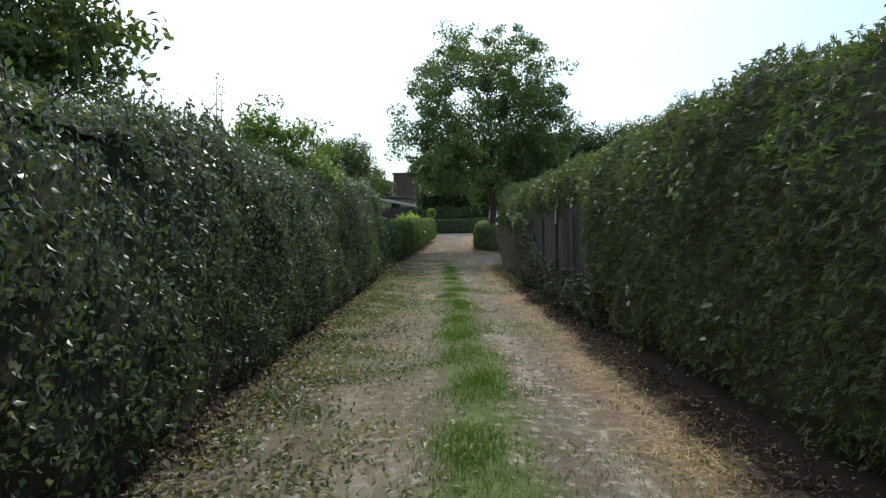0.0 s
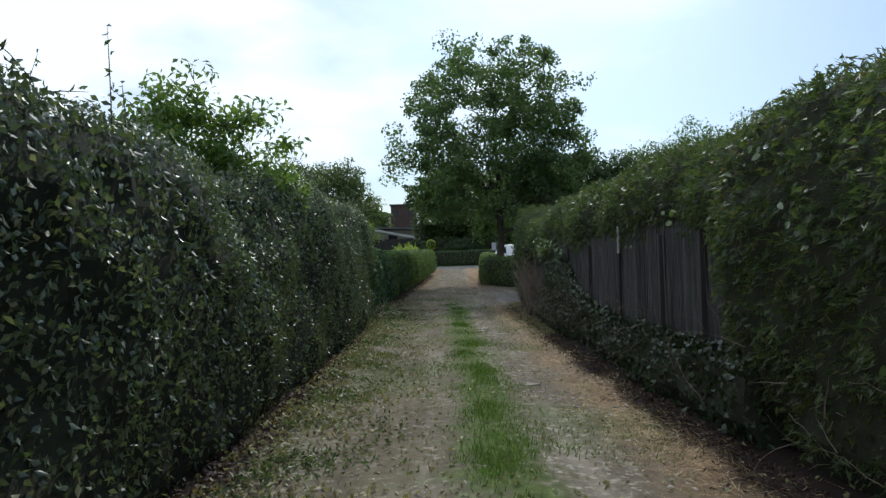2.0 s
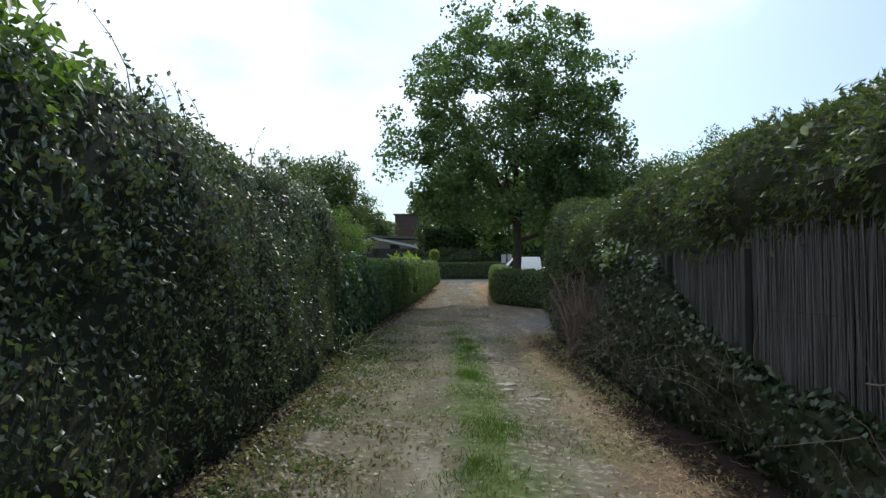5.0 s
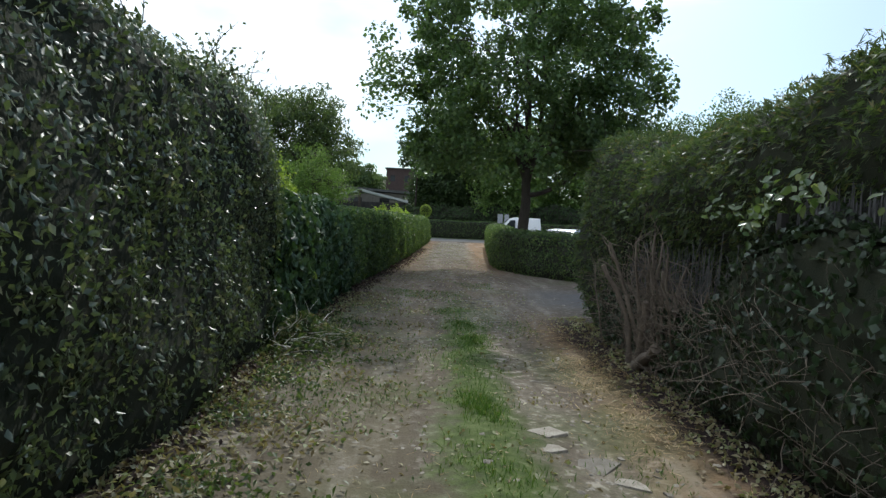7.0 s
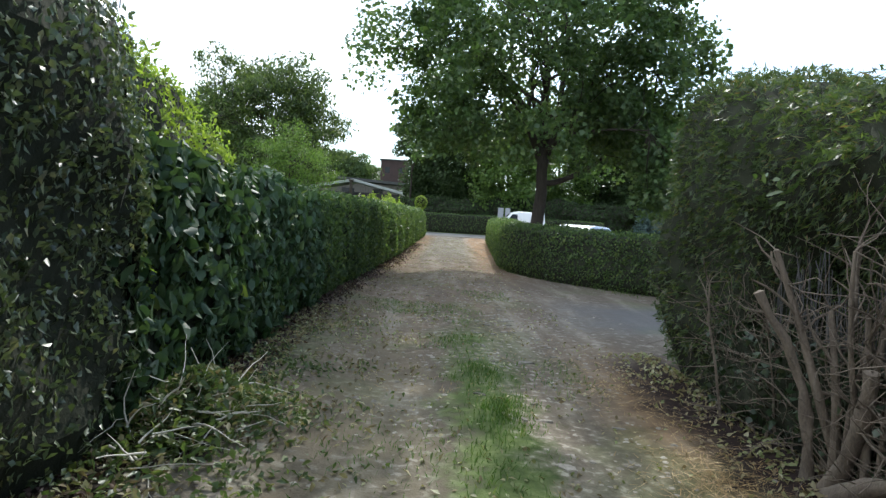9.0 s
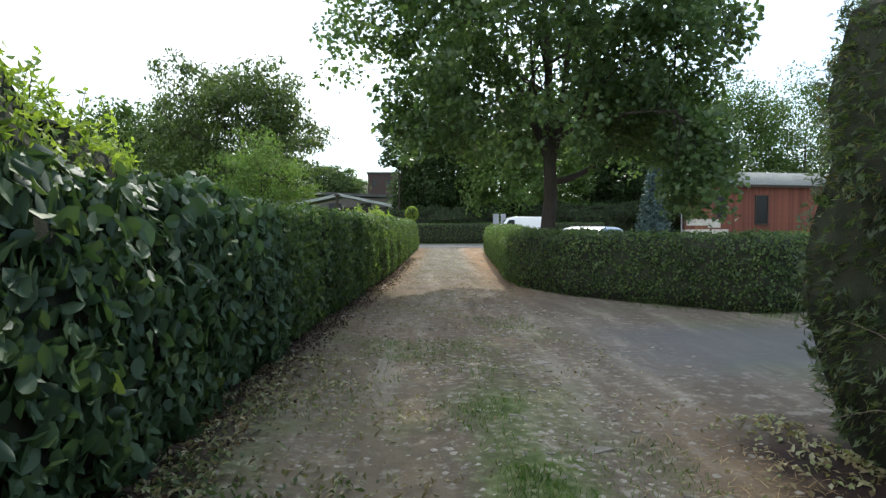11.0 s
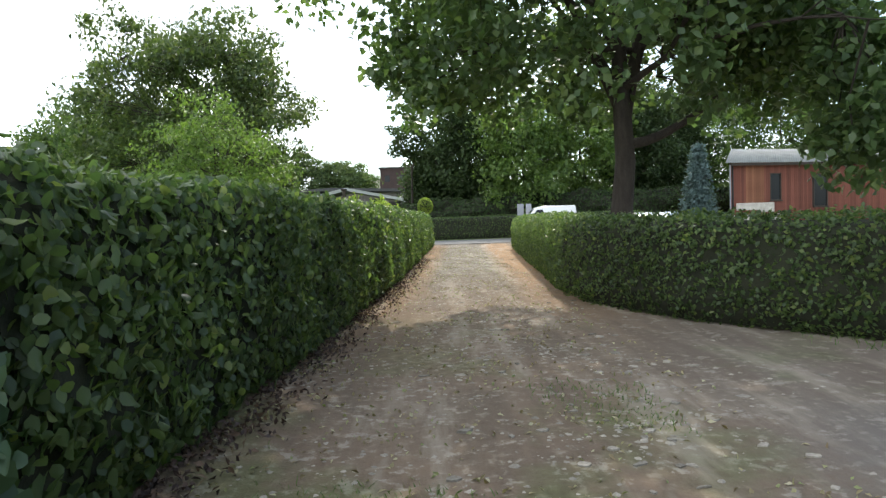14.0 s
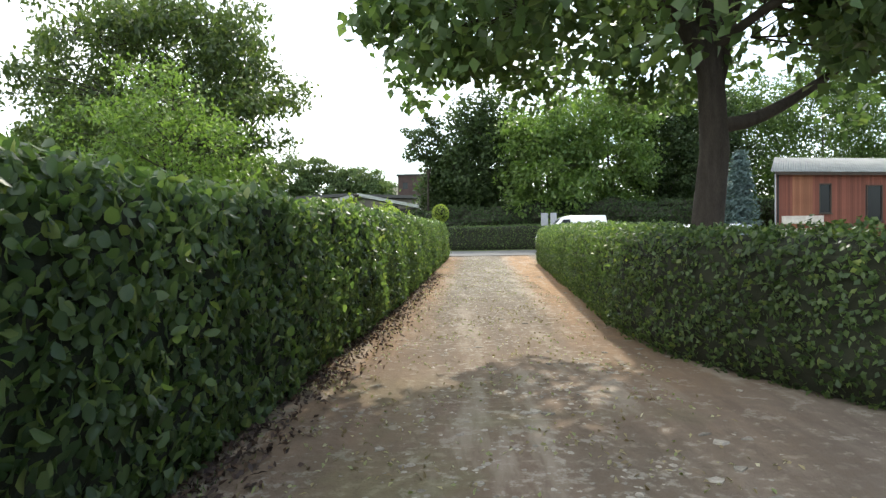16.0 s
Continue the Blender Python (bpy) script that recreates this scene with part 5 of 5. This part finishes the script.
tagged(creeper, "tangle of bare grey creeper twigs on the fence foot", "twigs", kind="stuff")

# ---- heap of cut branches by the privet hedge ----
rng = np.random.default_rng(85)
heap = thing("clippings_heap", Matrix.Identity(4), "heap of wilted hedge clippings with pale cut stems", "clippings")
pairs = []
for _ in range(70):
    a = rng.uniform(0, 2 * np.pi)
    r = rng.uniform(0, 0.45)
    s = np.array([-1.36 + r * np.cos(a) * 0.7, 19.6 + r * np.sin(a) * 1.7, 0])
    s[2] = float(ground_z(s[1])) + rng.uniform(0.02, 0.32 * (1 - r))
    lp, lr = limb(rng, s, (rng.normal(0.3, 0.6), rng.normal(0, 0.8), rng.uniform(-0.1, 0.5)), rng.uniform(0.15, 0.6), rng.uniform(0.003, 0.009), 0.2, 6, -0.06)
    lp[:, 2] = np.maximum(lp[:, 2], ground_at(lp[:, 0], lp[:, 1]) + 0.01)
    pairs.append(tube_arrays(lp, lr, 5))
link_mesh("stem_tangle", *join_arrays(pairs), CREAM, heap, "pale cut stems")["kind"] = "stuff"
n = 3400
r, a = np.abs(rng.normal(0, 0.42, n)), rng.uniform(0, 2 * np.pi, n)
hp = np.stack([-1.32 + r * np.cos(a) * 0.85, 19.75 + r * np.sin(a) * 1.6, 0 * r], -1)
hp[:, 2] = ground_at(hp[:, 0], hp[:, 1]) + 0.015 + 0.34 * np.exp(-(r / 0.42) ** 2) * rng.uniform(0.2, 1, n)
link_mesh("wilted_leaves", *leaf_arrays(hp[:900], rng.normal(0, 0.6, (900, 3)) + [0, 0, 1], 0.075, 0.032, rng, 0.2), DRY_LEAF, heap)["kind"] = "stuff"
link_mesh("green_leaves", *leaf_arrays(hp[900:], rng.normal(0, 0.6, (2500, 3)) + [0, 0, 1], 0.075, 0.034, rng, 0.2), APPLE, heap)["kind"] = "stuff"

# ---- litter, grass and stones on the lane ----
rng = np.random.default_rng(86)


def scatter(n, x_of, y0, y1, keep=None):
    y = rng.uniform(y0, y1, n)
    x = x_of(y, n)
    p = np.stack([x, y, 0 * x], -1)
    if keep is not None:
        p = p[keep(p) > rng.uniform(size=n)]
    p[:, 2] = ground_at(p[:, 0], p[:, 1])
    return p


patchy = lambda p: np.maximum(0.5 + 0.9 * wave(p, 1.9, 4), np.where(p[:, 0] < -1.15, 0.55, 0.0))
left = scatter(19000, lambda y, n: -1.62 + np.abs(rng.normal(0, 0.68, n)), -1, 25, patchy)
left = left[left[:, 0] < 0.3]
fresh = scatter(20000, lambda y, n: -1.45 + np.abs(rng.normal(0, 0.5, n)), -1, 22, lambda p: 0.45 + 0.9 * wave(p, 2.7, 14))
fresh[:, 2] += rng.uniform(0.008, 0.05, len(fresh))
cut = link_mesh("green_clippings", *leaf_arrays(fresh, rng.normal(0, 0.55, fresh.shape) + [0, 0, 1], 0.055, 0.025, rng, 0.2), APPLE)
tagged(cut, "fresh green hedge clippings lying below the privet", "clippings", kind="stuff")
litter = link_mesh("leaf_litter", *leaf_arrays(left + np.array([0, 0, 0.012]) + np.outer(rng.uniform(0, 0.03, len(left)), [0, 0, 1]), rng.normal(0, 0.5, left.shape) + [0, 0, 1], 0.066, 0.028, rng, 0.0), DRY_LEAF)
tagged(litter, "scattered dry hedge clippings along the lane edge", "leaf litter", kind="stuff")
more = scatter(24000, lambda y, n: rng.uniform(-1.4, 2.4, n), 0, 52, lambda p: 0.3 + 0.8 * wave(p, 2.3, 8))
more = more[(more[:, 0] > np.interp(more[:, 1], [20, 33, 54], [-1.5, -0.7, 0.5])) & (more[:, 0] < np.interp(more[:, 1], [22, 33, 48], [2.3, 2.2, 3.4]))]
flecks = link_mesh("fallen_leaves", *leaf_arrays(more + [0, 0, 0.01], rng.normal(0, 0.3, more.shape) + [0, 0, 1], 0.045, 0.024, rng, 0.0), DRY_LEAF)
tagged(flecks, "small pale dry leaves fallen on the lane", "leaf litter", kind="stuff")


def blades(places, height, width, lean, mat, name, label):
    n = len(places)
    a = rng.uniform(0, 2 * np.pi, n)
    h = height * rng.uniform(0.45, 1.3, n)
    side = np.stack([np.cos(a), np.sin(a), 0 * a], -1) * (width * rng.uniform(0.6, 1.3, n))[:, None]
    tip = places + np.stack([rng.normal(0, lean, n), rng.normal(0, lean, n), h], -1)
    mid = places * 0.5 + tip * 0.5 + np.stack([0 * h, 0 * h, 0.12 * h], -1)
    v = np.stack([places - side, places + side, mid - side * 0.7, mid + side * 0.7, tip], 1).reshape(-1, 3)
    o = np.arange(n)[:, None, None] * 5
    f = (o + np.array([[0, 1, 3], [0, 3, 2], [2, 3, 4]])[None]).reshape(-1, 3)
    return tagged(link_mesh(name, v, f, mat), label, "grass", kind="stuff")


strip = scatter(56000, lambda y, n: lane_centre(y) + rng.normal(0, 0.2, n) * np.interp(y, [8, 20], [1.0, 0.7]) * (1 + 0.45 * np.sin(y * 3.1 + np.sin(y * 7))) + 0.1 * np.sin(y * 1.3), -1.0, 24.5, lambda p: np.clip(0.7 + 0.8 * wave(p, 2.2, 2) - 0.3 * np.clip((p[:, 1] - 9) / 5, 0, 1), 0.05, 1) * np.clip((25 - p[:, 1]) / 5, 0, 1))
blades(strip - [0, 0, 0.004], 0.045, 0.0032, 0.02, GRASS, "grass_strip", "green grass strip between the wheel tracks")
tuft_mask = lambda p: np.clip(3.0 * wave(p, 1.1, 6) - 0.9, 0, 1)
tuft = scatter(60000, lambda y, n: rng.uniform(-1.5, 1.7, n), 0, 30, tuft_mask)
blades(tuft - [0, 0, 0.004], 0.04, 0.003, 0.025, GRASS, "grass_tufts", "sparse green tufts in the stony tracks")
side_turf = scatter(9000, lambda y, n: rng.uniform(2.8, 8.5, n), 26.0, 29.5, lambda p: 0.4 + wave(p, 1.7, 9))
side_turf = side_turf[np.interp(side_turf[:, 0], [2.6, 3.1, 4.3, 5.5, 6.6, 9], [31.4, 30.3, 28.9, 27.6, 27.9, 28.7]) - side_turf[:, 1] < 0.7]
side_turf = side_turf[np.interp(side_turf[:, 0], [2.6, 3.1, 4.3, 5.5, 6.6, 9], [31.4, 30.3, 28.9, 27.6, 27.9, 28.7]) - side_turf[:, 1] > -0.1]
blades(side_turf, 0.07, 0.004, 0.04, GRASS, "verge_grass", "rough grass along the low hedge foot")
straw = scatter(30000, lambda y, n: lane_centre(y) + 1.22 + rng.normal(0, 0.2, n), -1, 22.3, lambda p: np.clip(0.55 + 0.8 * wave(p, 1.4, 7), 0, 1))
blades(straw + np.outer(rng.uniform(0, 0.03, len(straw)), [0, 0, 1]), 0.014, 0.0026, 0.075, STRAW, "dry_mowings", "dry straw-coloured mowings beside the track")
straw2 = scatter(9000, lambda y, n: rng.uniform(-1.6, 2.2, n), -1, 24, lambda p: np.clip(0.2 + 0.9 * wave(p, 1.2, 17), 0, 1))
blades(straw2, 0.015, 0.0024, 0.05, STRAW, "loose_straw", "loose dry grass scattered over the lane")


def pebble_arrays(places, size):
    """Squashed, uneven stones."""
    base = np.array([[1, 0, 0], [0.5, 0.87, 0], [-0.5, 0.87, 0], [-1, 0, 0], [-0.5, -0.87, 0], [0.5, -0.87, 0], [0.45, 0.2, 0.55], [-0.4, 0.35, 0.6], [0, -0.5, 0.5]])
    tri = np.array([[0, 1, 6], [1, 7, 6], [1, 2, 7], [2, 3, 7], [3, 8, 7], [3, 4, 8], [4, 5, 8], [5, 6, 8], [5, 0, 6], [6, 7, 8]])
    n = len(places)
    a = rng.uniform(0, 2 * np.pi, n)
    c, s = np.cos(a)[:, None], np.sin(a)[:, None]
    v = base[None] * (1 + rng.normal(0, 0.16, (n, 9, 3)))
    v = np.stack([v[..., 0] * c - v[..., 1] * s, v[..., 0] * s + v[..., 1] * c, v[..., 2]], -1) * size[:, None, None] * np.array([1, 1, 0.6])
    return (v + places[:, None] - [0, 0, 0.004]).reshape(-1, 3), (np.arange(n)[:, None, None] * 9 + tri[None]).reshape(-1, 3)


g1 = scatter(9000, lambda y, n: lane_centre(y) + 0.8 + rng.normal(0, 0.28, n), 0, 30, lambda p: np.clip(0.5 + 0.9 * wave(p, 1.6, 21), 0, 1))
g2 = scatter(5000, lambda y, n: lane_centre(y) - 0.8 + rng.normal(0, 0.4, n), 0, 30, lambda p: np.clip(0.3 + 0.9 * wave(p, 1.6, 22), 0, 1))
g3 = scatter(26000, lambda y, n: np.interp(y, [22, 33, 54], [0.7, 0.8, 2.0]) + rng.normal(0, 0.95, n), 21, 54, lambda p: np.clip(0.4 + 0.9 * wave(p, 1.4, 23), 0.05, 1))
g3 = g3[(g3[:, 0] > np.interp(g3[:, 1], [20, 33, 54], [-1.4, -0.7, 0.5])) & (g3[:, 0] < np.interp(g3[:, 1], [22, 27, 30, 33, 48], [4.0, 4.0, 3.0, 2.2, 3.4]))]
gp = np.concatenate([g1, g2, g3])
gravel = link_mesh("gravel", *pebble_arrays(gp, 0.006 + 0.026 * rng.uniform(0, 1, len(gp)) ** 3), STONE)
tagged(gravel, "loose pale gravel in the wheel tracks", "gravel", kind="stuff")
# flat stones trodden into the lane, each one by itself
spots = [(1.3, 24.64, 0.15, 0.10), (1.0, 17.02, 0.17, 0.12), (1.18, 16.45, 0.2, 0.16), (0.95, 16.7, 0.12, 0.1), (1.32, 16.15, 0.13, 0.12), (1.15, 22.1, 0.14, 0.07), (1.02, 10.9, 0.12, 0.09), (0.95, 19.4, 0.09, 0.06)]
for _ in range(150):
    y = rng.uniform(22, 33) if rng.uniform() < 0.6 else rng.uniform(6, 48)
    spots.append((float(lane_centre(y)) + (rng.normal(0.7, 0.35) if y < 22 else rng.normal(0.65, 0.6)), y, rng.uniform(0.02, 0.065), rng.uniform(0.018, 0.05)))
for x, y, a, b in spots:
    bm = bmesh.new()
    ang = np.sort(rng.uniform(0, 2 * np.pi, 8))
    low = [bm.verts.new((a * math.cos(t) * rng.uniform(0.8, 1.15), b * math.sin(t) * rng.uniform(0.8, 1.15), -0.02)) for t in ang]
    top = [bm.verts.new((v.co.x * 0.88, v.co.y * 0.88, rng.uniform(0.006, 0.013))) for v in low]
    bm.faces.new(top)
    for i in range(8):
        bm.faces.new((low[i], low[(i + 1) % 8], top[(i + 1) % 8], top[i]))
    st = part("stone", bm, STONE, ground)
    st.matrix_basis = pose(x, y, float(ground_at(x, y)), 0, 0, float(rng.uniform(-25, 25)))

# dry leaves under the pruned shrubs
rng = np.random.default_rng(90)
under = scatter(1500, lambda y, n: np.interp(y, [16, 22], [2.1, 2.45]) - np.abs(rng.normal(0, 0.22, n)) + 0.2, 15.5, 22.6)
dead = link_mesh("dead_leaves", *leaf_arrays(under + [0, 0, 0.015], rng.normal(0, 0.5, under.shape) + [0, 0, 1], 0.06, 0.03, rng, 0.0), DRY_LEAF)
tagged(dead, "dry brown leaves under the pruned shrubs", "leaf litter", kind="stuff")

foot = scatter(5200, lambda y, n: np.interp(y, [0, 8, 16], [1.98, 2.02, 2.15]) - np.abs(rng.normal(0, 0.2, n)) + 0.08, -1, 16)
mulch = link_mesh("hedge_mulch", *leaf_arrays(foot + [0, 0, 0.01], rng.normal(0, 0.5, foot.shape) + [0, 0, 1], 0.05, 0.014, rng, 0.0), LITTER_SHADE)
tagged(mulch, "dark reddish-brown conifer litter under the thuja hedge", "leaf litter", kind="stuff")

# dead leaves along the left hedges, coloured dark to deepen the shade there
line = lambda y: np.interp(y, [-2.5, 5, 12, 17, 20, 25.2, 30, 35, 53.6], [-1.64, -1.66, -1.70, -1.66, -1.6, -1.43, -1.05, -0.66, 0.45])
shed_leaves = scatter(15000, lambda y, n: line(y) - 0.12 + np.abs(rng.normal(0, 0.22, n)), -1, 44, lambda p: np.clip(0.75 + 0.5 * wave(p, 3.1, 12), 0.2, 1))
debris = link_mesh("hedge_debris", *leaf_arrays(shed_leaves + [0, 0, 0.012] + np.outer(rng.uniform(0, 0.025, len(shed_leaves)), [0, 0, 1]), rng.normal(0, 0.5, shed_leaves.shape) + [0, 0, 1], 0.058, 0.028, rng, 0.0), LITTER_SHADE)
tagged(debris, "dead leaves and twigs coloured dark for shade under the hedge foot", "leaf litter", kind="stuff")
pale_leaves = scatter(5200, lambda y, n: line(y) - 0.05 + np.abs(rng.normal(0, 0.3, n)), -1, 44, lambda p: np.clip(0.5 + 0.8 * wave(p, 2.4, 31), 0, 1))
crumbs = link_mesh("dry_leaf_crumbs", *leaf_arrays(pale_leaves + [0, 0, 0.02], rng.normal(0, 0.5, pale_leaves.shape) + [0, 0, 1], 0.045, 0.022, rng, 0.0), DRY_LEAF)
tagged(crumbs, "curled pale dry leaves under the hedge foot", "leaf litter", kind="stuff")


def climber(y, z, count, reach, seed):
    """A sprig of a climber hanging out of the conifer hedge."""
    rng = np.random.default_rng(seed)
    x = float(np.interp(y, [-5, 3, 8, 12, 18, 22.6], [2.02, 2.06, 2.10, 2.22, 2.40, 2.55])) - 0.03
    root = thing("climber_sprig", Matrix.Identity(4), "sprig of a climber with glossy pale leaves", "climber", "climber sprigs")
    lp, lr = limb(rng, (x + 0.12, y, z + reach * 0.4), (-0.5, rng.normal(0, 0.5), -0.6), reach, 0.004, 0.25, 7)
    link_mesh("stem", *tube_arrays(lp, lr, 5), BARK, root)
    p = lp[rng.integers(1, 7, count)] + rng.normal(0, 0.05, (count, 3)) * [0.5, 1.4, 1.2]
    link_mesh("leaf_spray", *leaf_arrays(p, rng.normal(0, 0.4, (count, 3)) + [-0.7, -0.2, 0.7], 0.075, 0.042, rng, 0.5, fine=True), CLIMBER, root)["kind"] = "stuff"


for k, (y, z, n, r) in enumerate(((5.0, 1.75, 16, 0.45), (6.0, 1.9, 16, 0.4), (7.7, 1.85, 12, 0.3), (7.2, 1.3, 9, 0.3), (5.6, 1.3, 9, 0.35), (4.2, 1.5, 8, 0.3), (9.3, 1.55, 8, 0.25), (10.6, 1.9, 8, 0.25), (4.6, 0.6, 8, 0.3), (6.6, 0.6, 8, 0.3), (12.5, 1.9, 7, 0.25), (15.7, 1.1, 34, 0.45), (16.2, 1.2, 46, 0.45), (16.8, 1.22, 40, 0.4), (17.3, 1.15, 26, 0.35), (20.0, 1.3, 16, 0.3))):
    climber(y, z, n, r, 200 + k)

# large single leaves standing out of the large-leaved hedge
rng = np.random.default_rng(91)
big = [o for o in scene.objects if o.name == "large_leaved_hedge"][0]
leaf_meshes = []
for k in range(10):
    v, f = leaf_arrays(np.zeros((1, 3)), np.array([[1.0, 0, 0.3]]), 0.14, 0.085, rng, 1.0, 0.22, 0.25, fine=True)
    me = bpy.data.meshes.new("leaf")
    me.from_pydata(v.tolist(), [], f.tolist())
    me.materials.append(LARGE_LEAF)
    leaf_meshes.append(me)
for k in range(260):
    y = rng.uniform(19.9, 25.1)
    z = float(ground_z(y)) + rng.uniform(0.25, 1.62)
    x = float(np.interp(y, [20.2, 22.5, 25.2], [-1.62, -1.52, -1.43])) + rng.uniform(0.0, 0.07) - 0.1 * max(0.0, z - 0.7)
    ob = new("leaf", leaf_meshes[k % 10])
    ob.parent = big
    ob.matrix_basis = Matrix.LocRotScale((x, y, z), Euler((rng.normal(0, 0.5), rng.normal(0, 0.3), rng.normal(0, 0.5))), (rng.uniform(0.75, 1.3),) * 3)
